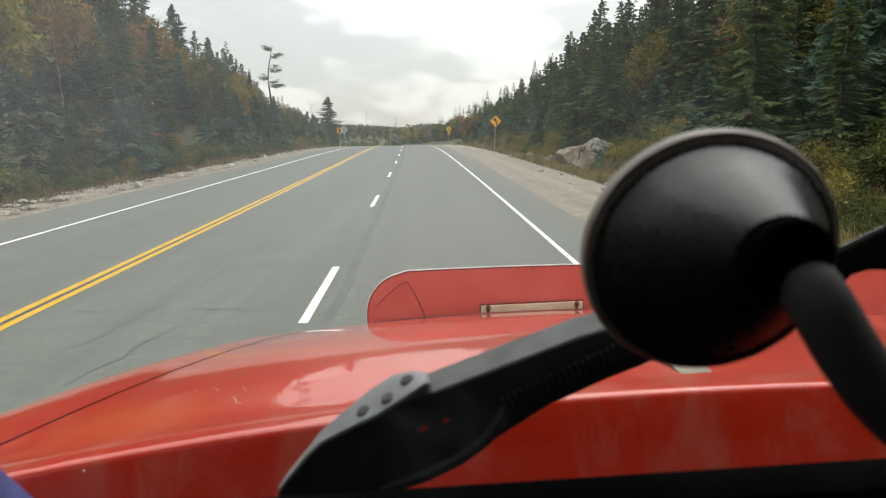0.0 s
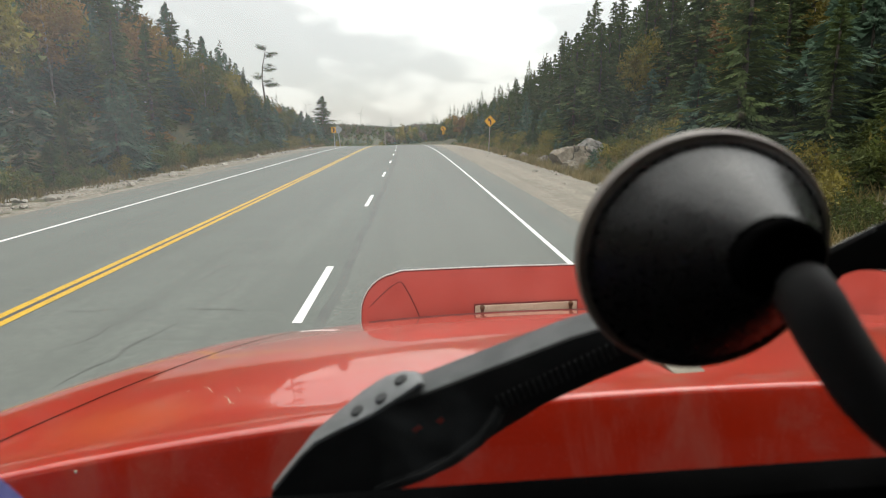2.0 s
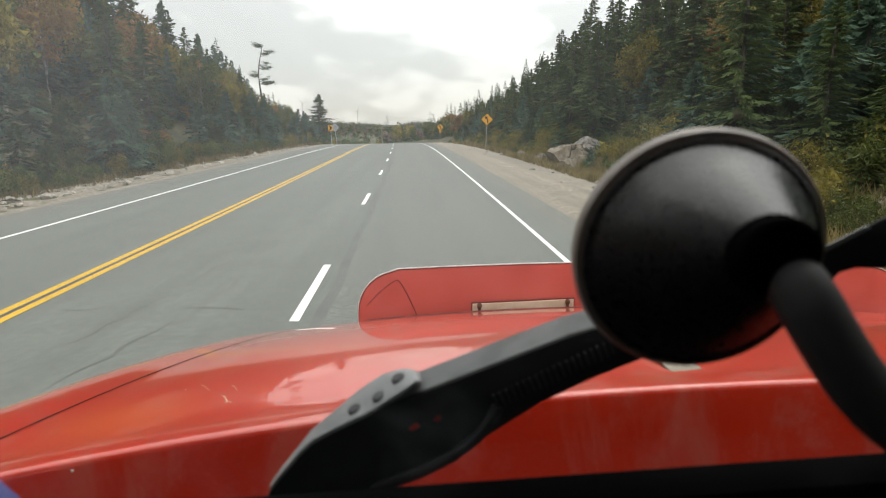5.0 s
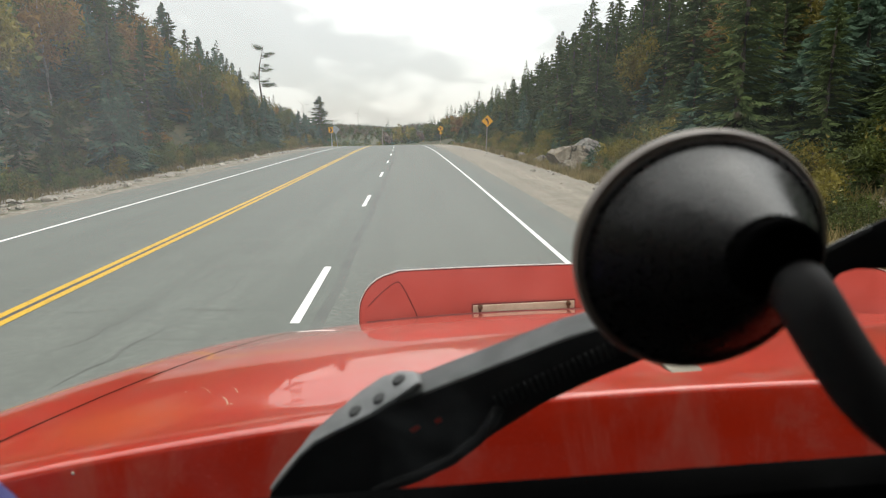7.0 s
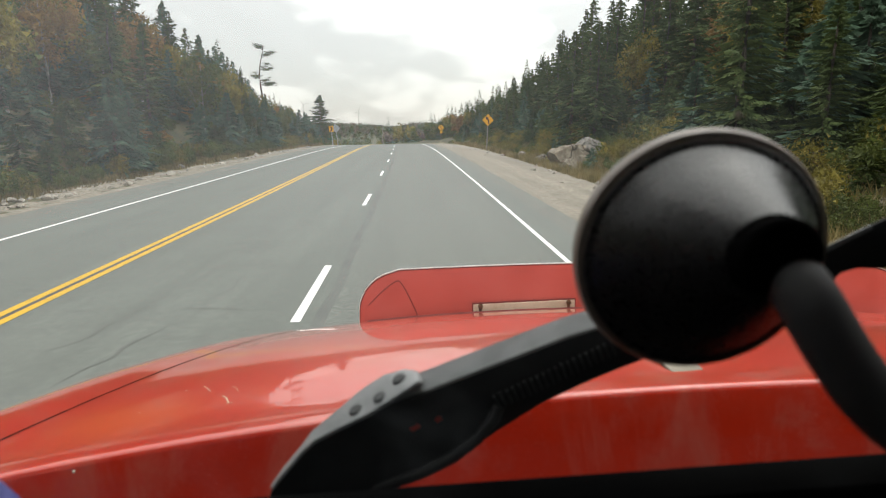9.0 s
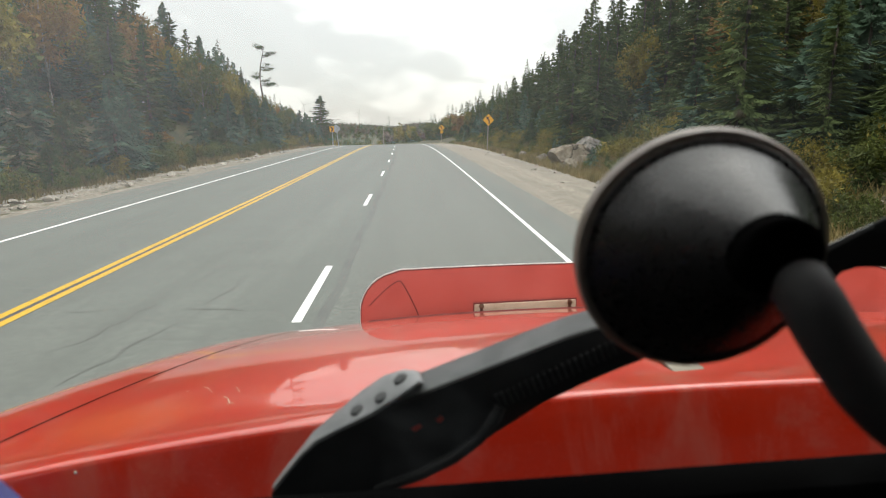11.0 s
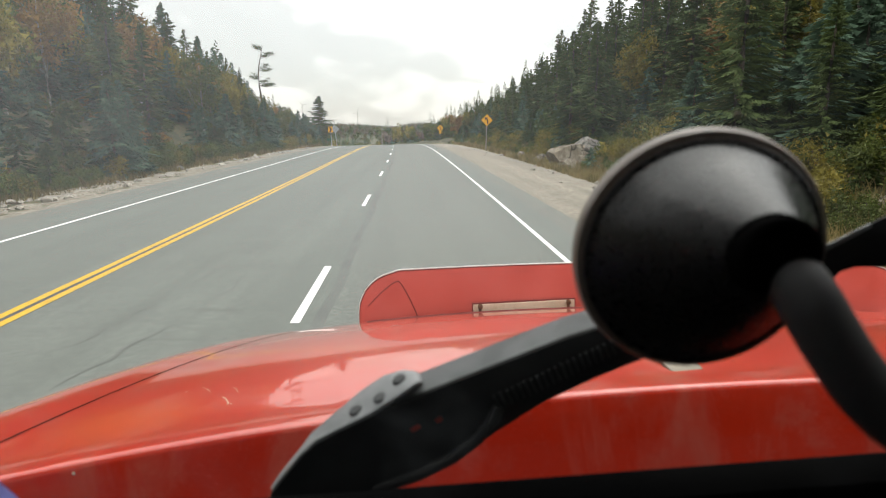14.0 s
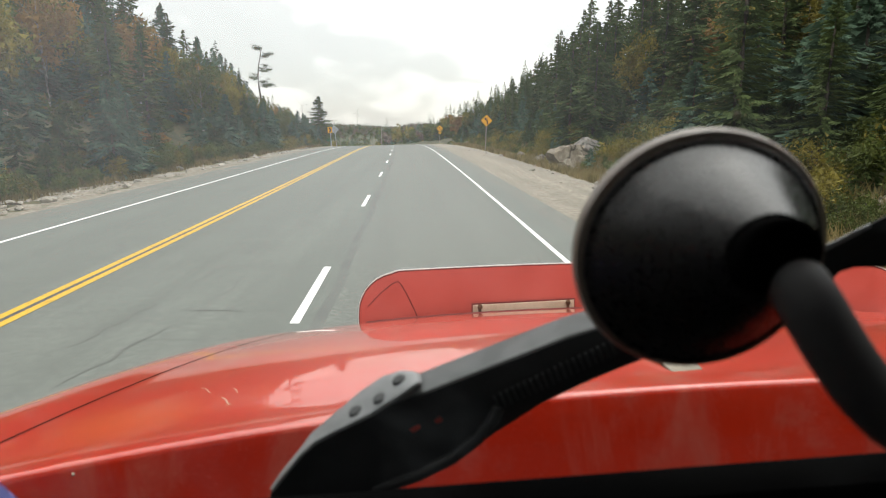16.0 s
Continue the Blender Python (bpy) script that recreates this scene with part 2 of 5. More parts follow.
M = {
    "asphalt": material("worn_asphalt", (0.125, 0.136, 0.124), (0.156, 0.167, 0.152), 9.0, 0.85, bump=0.14, fine=90.0, stains=0.20, streak=0.40),
    "lane": material("coarse_worn_asphalt", (0.108, 0.116, 0.105), (0.176, 0.184, 0.168), 16.0, 0.85, bump=0.3, fine=50.0, stains=0.12, streak=0.22, low=0.38, high=0.62),
    "new_asphalt": material("shoulder_asphalt", (0.125, 0.127, 0.114), (0.165, 0.165, 0.148), 6.0, 0.85, bump=0.4, fine=40.0),
    "seam_tar": material("old_paving_joint", (0.100, 0.105, 0.099), (0.126, 0.132, 0.122), 1.5, 0.85, bump=0.3, fine=60.0),
    "tar": material("crack_sealing_tar", (0.035, 0.036, 0.038), (0.07, 0.072, 0.072), 6.0, 0.6, bump=0.2),
    "white_line": material("white_road_paint", (0.55, 0.55, 0.53), (0.80, 0.80, 0.78), 3.0, 0.6, bump=0.15, fine=90.0, stains=0.1, low=0.25, high=0.5),
    "yellow_line": material("yellow_road_paint", (0.38, 0.215, 0.008), (0.58, 0.345, 0.014), 3.0, 0.6, bump=0.15, fine=90.0, stains=0.1, low=0.25, high=0.5),
    "gravel": material("pinkish_gravel", (0.15, 0.130, 0.102), (0.37, 0.330, 0.265), 7.0, 0.9, bump=1.0, fine=26.0, stains=0.3, streak=0.35),
    "ground": material("forest_soil", (0.045, 0.046, 0.020), (0.10, 0.092, 0.04), 0.7, 0.95, bump=0.8, fine=14.0, stains=0.3),
    "verge": material("dry_verge_soil", (0.10, 0.09, 0.045), (0.24, 0.20, 0.11), 1.1, 0.95, bump=0.8, fine=20.0),
    "rock": rock_material("pale_granite", (0.16, 0.13, 0.095), (0.40, 0.345, 0.265)),
    "rock_dark": rock_material("grey_granite", (0.12, 0.112, 0.10), (0.34, 0.315, 0.28)),
    "stone": material("pale_loose_stone", (0.20, 0.18, 0.15), (0.42, 0.385, 0.325), 5.0, 0.9, bump=0.6, fine=40.0, stains=0.2, per_piece=0.25),
    "bark": material("grey_brown_bark", (0.05, 0.04, 0.03), (0.14, 0.12, 0.10), 6.0, 0.95, bump=0.8, fine=40.0),
    "birch_bark": material("pale_bark", (0.18, 0.16, 0.14), (0.42, 0.40, 0.36), 5.0, 0.9, bump=0.5, fine=30.0),
    "spruce": material("spruce_needles", (0.046, 0.068, 0.025), (0.100, 0.132, 0.045), 0.6, 0.8, bump=0.0, fine=12.0, per_piece=0.45, spec=0.12, translucent=0.15),
    # bluish needles, their blue and brightness raised to carry windshield haze
    "spruce_blue": material("bluish_spruce_needles", (0.056, 0.098, 0.066), (0.115, 0.178, 0.116), 0.6, 0.8, bump=0.0, fine=12.0, per_piece=0.4, spec=0.15, translucent=0.15),
    "green_leaf": material("green_leaves", (0.052, 0.072, 0.015), (0.130, 0.152, 0.036), 0.7, 0.6, bump=0.0, fine=12.0, per_piece=0.45, spec=0.3, translucent=0.3),
    "yellow_leaf": material("yellow_leaves", (0.12, 0.105, 0.018), (0.28, 0.225, 0.040), 0.7, 0.6, bump=0.0, fine=12.0, per_piece=0.45, spec=0.3, translucent=0.3),
    "orange_leaf": material("orange_leaves", (0.17, 0.098, 0.030), (0.33, 0.195, 0.060), 0.7, 0.6, bump=0.0, fine=12.0, per_piece=0.45, spec=0.3, translucent=0.3),
    # russet greyed and paled to put distance haze into the leaf colour
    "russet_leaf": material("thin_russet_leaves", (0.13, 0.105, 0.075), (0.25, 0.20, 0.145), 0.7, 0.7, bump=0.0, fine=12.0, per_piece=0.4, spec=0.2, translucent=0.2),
    "grass": material("dry_grass", (0.12, 0.10, 0.035), (0.30, 0.23, 0.10), 0.8, 0.8, bump=0.0, fine=12.0, per_piece=0.4, translucent=0.3),
    "sign_yellow": material("yellow_sign_sheeting", (0.86, 0.40, 0.010), (0.92, 0.46, 0.014), 2.0, 0.45, bump=0.02, stains=0.08),
    "sign_black": material("black_sign_film", (0.008, 0.008, 0.008), (0.016, 0.016, 0.016), 5.0, 0.5, bump=0.02),
    "sign_back": material("bare_aluminium", (0.36, 0.38, 0.39), (0.48, 0.50, 0.51), 3.0, 0.55, metal=0.35, bump=0.05),
    "post": material("weathered_wood_post", (0.20, 0.17, 0.13), (0.38, 0.34, 0.27), 5.0, 0.9, bump=0.5, fine=40.0),
    "steel_post": material("galvanised_post", (0.30, 0.31, 0.31), (0.45, 0.46, 0.46), 5.0, 0.55, metal=0.5, bump=0.1),
    "green_sign": material("green_sign_sheeting", (0.02, 0.16, 0.09), (0.03, 0.20, 0.11), 2.0, 0.45, bump=0.02),
    "red": paint_material(),
    "red_matt": material("dusty_red_plastic", (0.54, 0.088, 0.064), (0.64, 0.128, 0.100), 6.0, 0.42, bump=0.02, fine=200.0, stains=0.05, coat=0.25),
    "glass": glass_material(),
    "black_plastic": material("black_moulded_plastic", (0.010, 0.0098, 0.0103), (0.017, 0.0165, 0.0175), 20.0, 0.28, bump=0.02, fine=300.0, spec=0.8),
    "matt_black": material("matt_black_plastic", (0.026, 0.026, 0.027), (0.042, 0.042, 0.044), 20.0, 0.55, bump=0.03, fine=300.0, spec=0.3),
    "cup_rubber": material("clear_grey_rubber_rim", (0.18, 0.150, 0.132), (0.25, 0.21, 0.185), 20.0, 0.4, bump=0.03, fine=300.0),
    "wiper_black": material("worn_black_coating", (0.008, 0.008, 0.009), (0.017, 0.0175, 0.018), 30.0, 0.5, bump=0.06, fine=350.0, spec=0.25),
    "spring": material("dull_grey_spring_steel", (0.02, 0.021, 0.022), (0.045, 0.047, 0.05), 60.0, 0.5, metal=0.3, bump=0.05, fine=350.0),
    "wire": material("brown_red_wire", (0.18, 0.024, 0.018), (0.24, 0.034, 0.026), 20.0, 0.6, bump=0.0),
    # grey for fading and for sky light on upward faces, both in the colour
    "wiper_lit_worn": material("faded_grey_coating", (0.15, 0.157, 0.165), (0.235, 0.243, 0.252), 40.0, 0.5, bump=0.08, fine=350.0),
    "rubber": material("black_rubber", (0.0012, 0.0012, 0.0013), (0.0022, 0.0022, 0.0023), 20.0, 0.95, bump=0.1, fine=200.0, spec=0.02),
    "bounce_headliner": material("pale_cab_headliner", (0.34, 0.33, 0.30), (0.45, 0.44, 0.40), 20.0, 0.9, bump=0.1),
    "cream": material("cream_painted_steel", (0.55, 0.47, 0.33), (0.72, 0.64, 0.50), 14.0, 0.55, bump=0.1, fine=120.0, stains=0.3),
    "rust": material("rusty_bolt_steel", (0.08, 0.03, 0.012), (0.20, 0.10, 0.04), 60.0, 0.8, metal=0.2, bump=0.4, fine=300.0),
    "seam": material("dark_panel_gap", (0.02, 0.004, 0.003), (0.035, 0.007, 0.006), 20.0, 0.9, bump=0.0, spec=0.05),
    "blue_cloth": material("violet_blue_cloth", (0.14, 0.145, 0.42), (0.24, 0.25, 0.60), 20.0, 0.9, bump=0.2, fine=300.0),
    "cab_grey": material("dark_grey_cab_lining", (0.02, 0.02, 0.02), (0.035, 0.035, 0.035), 8.0, 0.85, bump=0.1),
    "tyre": material("tyre_rubber", (0.012, 0.012, 0.012), (0.025, 0.025, 0.025), 10.0, 0.85, bump=0.3),
}


# ---- mesh helpers ----
def tri_mesh(name, verts, tris, mats, slots=None, smooth=False):
    """A mesh from arrays of points and triangles."""
    verts, tris = np.asarray(verts, np.float32), np.asarray(tris, np.int32)
    me = bpy.data.meshes.new(name)
    me.vertices.add(len(verts))
    me.vertices.foreach_set("co", verts.ravel())
    me.loops.add(tris.size)
    me.loops.foreach_set("vertex_index", tris.ravel())
    me.polygons.add(len(tris))
    me.polygons.foreach_set("loop_start", np.arange(0, tris.size, 3, dtype=np.int32))
    for m in mats:
        me.materials.append(m)
    if slots is not None:
        me.polygons.foreach_set("material_index", np.asarray(slots, np.int32))
    me.polygons.foreach_set("use_smooth", np.full(len(tris), smooth))
    me.update(calc_edges=True)
    me.validate()
    return me


def finish(bm, name, mat, smooth=None):
    """bmesh to mesh; smooth: the angle in degrees below which edges shade smooth."""
    me = bpy.data.meshes.new(name)
    bmesh.ops.recalc_face_normals(bm, faces=bm.faces[:])
    if smooth:
        for f in bm.faces:
            f.smooth = True
        for e in bm.edges:
            e.smooth = len(e.link_faces) == 2 and e.calc_face_angle(0) < radians(smooth)
    bm.to_mesh(me)
    bm.free()
    me.materials.append(mat)
    return me


def part(name, bm, mat, parent, label="", smooth=None):
    ob = new(name, finish(bm, name, mat, smooth))
    ob.parent = parent
    if label:
        tagged(ob, label)
    return ob


def empty(name, place=(0, 0, 0), turn=0.0):
    ob = new(name)
    ob.matrix_world = pose(*place, 0, 0, turn)
    return ob


def box(size, at=(0, 0, 0), bevel=0.0, m=None):
    bm = bmesh.new()
    bmesh.ops.create_cube(bm, size=1.0)
    bmesh.ops.scale(bm, vec=size, verts=bm.verts)
    if bevel:
        bmesh.ops.bevel(bm, geom=bm.edges[:], offset=bevel, segments=2, affect="EDGES", profile=0.5)
    bmesh.ops.transform(bm, matrix=(m or Matrix.Translation(at)), verts=bm.verts)
    return bm


def prism(outline, depth, bevel=0.0, segments=2):
    """A slab with that outline in x and y, from z = 0 to depth."""
    bm = bmesh.new()
    face = bm.faces.new([bm.verts.new((x, y, 0)) for x, y in outline])
    out = bmesh.ops.extrude_face_region(bm, geom=[face])
    bmesh.ops.translate(bm, vec=(0, 0, depth), verts=[v for v in out["geom"] if isinstance(v, bmesh.types.BMVert)])
    bmesh.ops.recalc_face_normals(bm, faces=bm.faces[:])
    if bevel:
        bmesh.ops.bevel(bm, geom=bm.edges[:], offset=bevel, segments=segments, affect="EDGES", profile=0.5)
    return bm


def tube(points, radii, sides=10, caps=True):
    """A round bar along points."""
    bm = bmesh.new()
    rings, pts = [], [Vector(p) for p in points]
    for i, p in enumerate(pts):
        d = (pts[min(i + 1, len(pts) - 1)] - pts[max(i - 1, 0)]).normalized()
        q = d.to_track_quat("Z", "Y")
        r = radii[i] if isinstance(radii, (list, tuple)) else radii
        rings.append([bm.verts.new(p + q @ Vector((r * math.cos(a), r * math.sin(a), 0))) for a in [2 * math.pi * k / sides for k in range(sides)]])
    for a, b in zip(rings, rings[1:]):
        for k in range(sides):
            bm.faces.new((a[k], a[(k + 1) % sides], b[(k + 1) % sides], b[k]))
    if caps:
        bm.faces.new(rings[0][::-1])
        bm.faces.new(rings[-1])
    return bm


def lathe(profile, sides=48):
    """Turned round z: profile of (radius, z)."""
    bm = bmesh.new()
    rings = []
    for r, z in profile:
        if r < 1e-6:
            rings.append([bm.verts.new((0, 0, z))])
        else:
            rings.append([bm.verts.new((r * math.cos(2 * math.pi * k / sides), r * math.sin(2 * math.pi * k / sides), z)) for k in range(sides)])
    for a, b in zip(rings, rings[1:]):
        for k in range(sides):
            j = (k + 1) % sides
            if len(a) == 1 and len(b) == 1:
                continue
            if len(a) == 1:
                bm.faces.new((a[0], b[k], b[j]))
            elif len(b) == 1:
                bm.faces.new((a[k], a[j], b[0]))
            else:
                bm.faces.new((a[k], a[j], b[j], b[k]))
    return bm


def step(a, b, v):
    t = np.clip((np.asarray(v, float) - a) / (b - a), 0, 1)
    return t * t * (3 - 2 * t)


# ---- the lie of the land: the road climbs to a crest, bends left and falls ----
def profile(y):
    y = np.asarray(y, float)
    d = np.maximum(y - 50, 0)
    drop = np.where(d < 100, d * d / 3600, 100 * 100 / 3600 + (d - 100) * 0.0556)
    return -np.minimum(drop, 9.0)


def bank(y):
    return 0.02 * step(30, 110, y)


def bend(y):
    y = np.asarray(y, float)
    return -np.clip(y - 10, 0, 210) ** 2 / 5200.0 - np.clip(y - 90, 0, 130) ** 2 / 900.0


RIGHT_LINE, LANE_LINE, CENTRE, LEFT_LINE = 2.74, -1.44, -5.09, -8.52


def road_z(x, y):
    return profile(y) + bank(y) * (np.clip(x, -12, 4) - RIGHT_LINE)


def bumps(x, y, s):
    return np.sin(x * 0.71 / s + 1.3 * np.sin(y * 0.37 / s)) * np.cos(y * 0.53 / s + 0.9 * np.sin(x * 0.43 / s))


def land(x, y):
    """Height of the ground, x counted from the road's line."""
    x, y = np.broadcast_arrays(np.asarray(x, float), np.asarray(y, float))
    z = road_z(x, y) - 0.03
    sl, sr = -x - 11.6, x - 7.4
    cap_l = 17 - 6 * step(30, 90, y) - 8.5 * step(90, 190, y)
    rise_l = np.where(sl > 2.5, cap_l * (1 - np.exp(-np.maximum(sl - 2.5, 0) * 0.52 / cap_l)), 0)
    cap_r = 11 - 4 * step(10, 60, y) - 4 * step(60, 140, y)
    rise_r = np.where(sr > 3, cap_r * (1 - np.exp(-np.maximum(sr - 3, 0) * 0.42 / cap_r)), 0)
    side = np.where(sl > 0, rise_l + 0.12 * np.minimum(sl, 2) * bumps(x, y, 1.0), 0) + np.where(sr > 0, rise_r - 0.22 * np.exp(-(sr - 1.6) ** 2), 0)
    rough = 0.25 * bumps(x, y, 2.3) * step(1, 4, np.maximum(sl, sr))
    z = z + side + rough
    z = z + 4.0 * step(260, 460, y) * step(-20, 60, x) + 6 * step(480, 900, y) * (0.08 + 0.92 * (1 - step(-140, 75, x))) + 14 * step(60, 500, np.abs(x))
    return z


# ---- ground, road, shoulders ----
def sheet(name, xs, ys, height, mat, smooth=True):
    X, Y = np.meshgrid(xs, ys)
    Z = height(X, Y)
    P = np.stack([X + bend(Y) * (np.abs(X) < 400), Y, Z], -1).reshape(-1, 3)
    nx, ny = len(xs), len(ys)
    i = (np.arange(ny - 1)[:, None] * nx + np.arange(nx - 1)[None, :]).ravel()
    tris = np.concatenate([np.stack([i, i + 1, i + nx + 1], 1), np.stack([i, i + nx + 1, i + nx], 1)])
    return new(name, tri_mesh(name, P, tris, [mat], smooth=smooth))


def spread(*spans):
    """Joined ranges of (from, to, step)."""
    out = np.concatenate([np.arange(a, b, s) for a, b, s in spans])
    return np.unique(np.round(out, 3))


far_x = np.array([60, 75, 95, 130, 180, 260, 360, 500, 800, 1300, 2200, 3000.0])
gx = np.concatenate([-far_x[::-1], spread((-50, -22, 2), (-22, -10.9, 0.8), (-10.9, 6.4, 2.9), (6.3, 20, 0.8), (20, 50.1, 2)), far_x])
gy = np.concatenate([[-1500, -600, -300, -180.0], spread((-140, -10, 6), (-10, 60, 1.5), (60, 180, 4), (180, 460, 12), (460, 1000, 40)), [1200, 1600, 2200, 3000, 4000.0]])
ground = sheet("ground", gx, gy, land, M["ground"])
tagged(ground, "dark forest soil of wooded roadside hills", "ground", kind="structure")

ROAD_Y = np.concatenate([spread((-150, -10, 8), (-10, 40, 2), (40, 180, 4), (180, 321, 10))])


def ribbon(name, x0, x1, ys, mat, parent, lift, cols=2, wander=0.0, label=""):
    xs = np.linspace(x0, x1, cols)
    ob = sheet(name, xs, ys, lambda X, Y: road_z(X, Y) + lift + 0 * X, mat)
    if wander:
        me = ob.data
        co = np.empty(len(me.vertices) * 3, np.float32)
        me.vertices.foreach_get("co", co)
        co = co.reshape(-1, 3)
        co[:, 0] += wander * (np.sin(co[:, 1] * 0.9) + 0.6 * np.sin(co[:, 1] * 2.3 + 1))
        me.vertices.foreach_set("co", co.ravel())
    if parent:
        ob.parent = parent
    if label:
        tagged(ob, label)
    return ob


road = tagged(ribbon("road", -9.7, 3.5, ROAD_Y, M["asphalt"], None, 0.0, 14), "grey worn asphalt three-lane highway over a crest", "road", kind="structure")
tagged(ribbon("shoulder_paved_left", -10.55, -9.7, ROAD_Y, M["new_asphalt"], None, 0.0, 3), "dusty paved road shoulder beside the white line", "shoulder", kind="structure")
tagged(ribbon("shoulder_paved_right", 3.5, 4.15, ROAD_Y, M["new_asphalt"], None, 0.0, 3), "narrow paved strip outside the white edge line", "shoulder", kind="structure")
gy2 = np.concatenate([spread((-120, 0, 4), (0, 60, 0.35), (60, 200, 3))])


def gravel_height(X, Y):
    edge = step(0.0, 0.5, X - 4.1)
    rut = 0.03 * np.sin(X * 5.1 + 0.5 * np.sin(Y * 0.31)) * edge
    bed = road_z(X, Y) - 0.012 + edge * (0.022 * bumps(X * 4, Y * 4, 0.9) + 0.018 * bumps(X * 9, Y * 9, 0.6) + rut) - 0.02 * np.maximum(X - 6, 0)
    return np.maximum(bed, land(X, Y) + 0.014 + edge * (0.022 + 0.018 * bumps(X * 6, Y * 6, 0.7)))


tagged(sheet("shoulder_gravel", np.arange(4.1, 7.9, 0.2), gy2, gravel_height, M["gravel"], smooth=False), "pinkish gravel shoulder of broken stone along the highway", "shoulder", kind="structure")
tagged(sheet("shoulder_gravel_left", np.arange(-13.0, -10.45, 0.2), gy2, lambda X, Y: np.maximum(road_z(X, Y), land(X, Y)) - 0.01 + 0.05 * bumps(X * 4, Y * 4, 0.6) * step(10.7, 11.3, -X), M["gravel"], smooth=False),
       "stony dirt shoulder below the wooded slope", "shoulder", kind="structure")
tagged(sheet("verge", np.arange(7.6, 11.7, 0.5), gy2[::4], lambda X, Y: land(X, Y) + 0.04, M["verge"]), "dry grassy verge of the road ditch", "verge", kind="structure")

ribbon("lane_surface", -1.10, 2.52, ROAD_Y, M["lane"], road, 0.003, 6, label="coarser worn asphalt of the driven lane")
ribbon("edge_line", RIGHT_LINE - 0.052, RIGHT_LINE + 0.052, ROAD_Y, M["white_line"], road, 0.005)
ribbon("edge_line", LEFT_LINE - 0.055, LEFT_LINE + 0.055, ROAD_Y, M["white_line"], road, 0.005)
ribbon("centre_line", CENTRE - 0.165, CENTRE - 0.04, ROAD_Y, M["yellow_line"], road, 0.005)
ribbon("centre_line", CENTRE + 0.04, CENTRE + 0.165, ROAD_Y, M["yellow_line"], road, 0.005)
ribbon("tar_seam", CENTRE - 0.04, CENTRE + 0.04, ROAD_Y, M["tar"], road, 0.004)
ribbon("paving_seam", -1.22, -1.06, spread((-120, 130, 0.6)), M["seam_tar"], road, 0.004, wander=0.025)
for k in range(-14, 20):
    y0 = 6.75 + 10.5 * k
    ribbon("lane_dash", LANE_LINE - 0.06, LANE_LINE + 0.06, np.linspace(y0, y0 + 2.9, 5), M["white_line"], road, 0.005)


def crack(points, width, seed):
    """A sealed crack that wanders along points on the road."""
    rnd = random.Random(seed)
    bm = bmesh.new()
    rows = []
    for (xa, ya), (xb, yb) in zip(points, points[1:]):
        n = max(2, int(math.hypot(xb - xa, yb - ya) / 0.25))
        for i in range(n):
            t = i / n
            x, y = xa + (xb - xa) * t, ya + (yb - ya) * t
            nx, ny = -(yb - ya), xb - xa
            l = math.hypot(nx, ny)
            o = rnd.uniform(-0.05, 0.05)
            wd = width * max(0.06, math.sin(len(rows) * 0.7 + seed) * 0.55 + 0.35 + rnd.uniform(-0.25, 0.25))
            rows.append([bm.verts.new((x + nx / l * (o + s * wd) + float(bend(y)), y + ny / l * (o + s * wd), float(road_z(x, y)) + 0.004)) for s in (-0.5, 0.5)])
    for a, b in zip(rows, rows[1:]):
        bm.faces.new((a[0], a[1], b[1], b[0]))
    part("sealed_crack", bm, M["seam_tar"], road)


crack([(-4.6, 4.6), (-3.7, 6.2), (-3.3, 9.0), (-2.9, 12.5)], 0.055, 1)
crack([(-3.3, 5.0), (-2.8, 7.2), (-2.5, 10.6)], 0.045, 5)
crack([(-4.5, 7.3), (-3.2, 7.4), (-1.9, 7.2)], 0.03, 2)
crack([(-3.0, 18.0), (-2.6, 22.0), (-2.2, 25.5)], 0.05, 3)
crack([(-7.8, 14.0), (-6.2, 14.3), (-5.4, 14.1)], 0.03, 4)
crack([(2.2, 9.0), (2.45, 12.5), (2.5, 17.0)], 0.03, 6)
crack([(-4.4, -14.0), (-3.4, -10.5), (-1.0, -10.0), (1.5, -10.3)], 0.05, 7)


# ---- rocks ----
def rock_mesh(name, seed, size, mat, cuts=9, subdiv=3, rough=0.09):
    """A broken block: a lumpy ball cut flat on several sides and roughened."""
    rnd = random.Random(seed)
    bm = bmesh.new()
    bmesh.ops.create_icosphere(bm, subdivisions=subdiv, radius=1.0)
    planes = []
    for _ in range(cuts):
        d = Vector((rnd.gauss(0, 1), rnd.gauss(0, 1), rnd.gauss(0, 0.8))).normalized()
        planes.append((d, rnd.uniform(0.42, 0.80)))
    off = Vector((seed * 3.7, seed * 1.9, seed * 0.7))
    for v in bm.verts:
        p = v.co.copy()
        for d, h in planes:
            over = p.dot(d) - h
            if over > 0:
                p -= d * over
        n = noise.fractal(p * 1.8 + off, 1.0, 2.1, 5)
        c = noise.noise(p * 4.5 + off)
        p += v.co * (rough * n + rough * 0.6 * noise.fractal(p * 7.0 + off, 0.75, 2.1, 5)) + v.co * (0.02 if c > 0.1 else -0.02) * rough * 8
        v.co = Vector((p.x * size[0], p.y * size[1], p.z * size[2]))
    return finish(bm, name, mat, 32)


def set_rock(name, mesh, x, y, sink, turn, scale=1.0, label="", group=""):
    ob = new(name, mesh)
    ob.matrix_world = pose(x + float(bend(y)), y, float(land(x, y)) - sink, 0, 0, turn) @ Matrix.Scale(scale, 4)
    tagged(ob, label, "rock", group)
    return ob


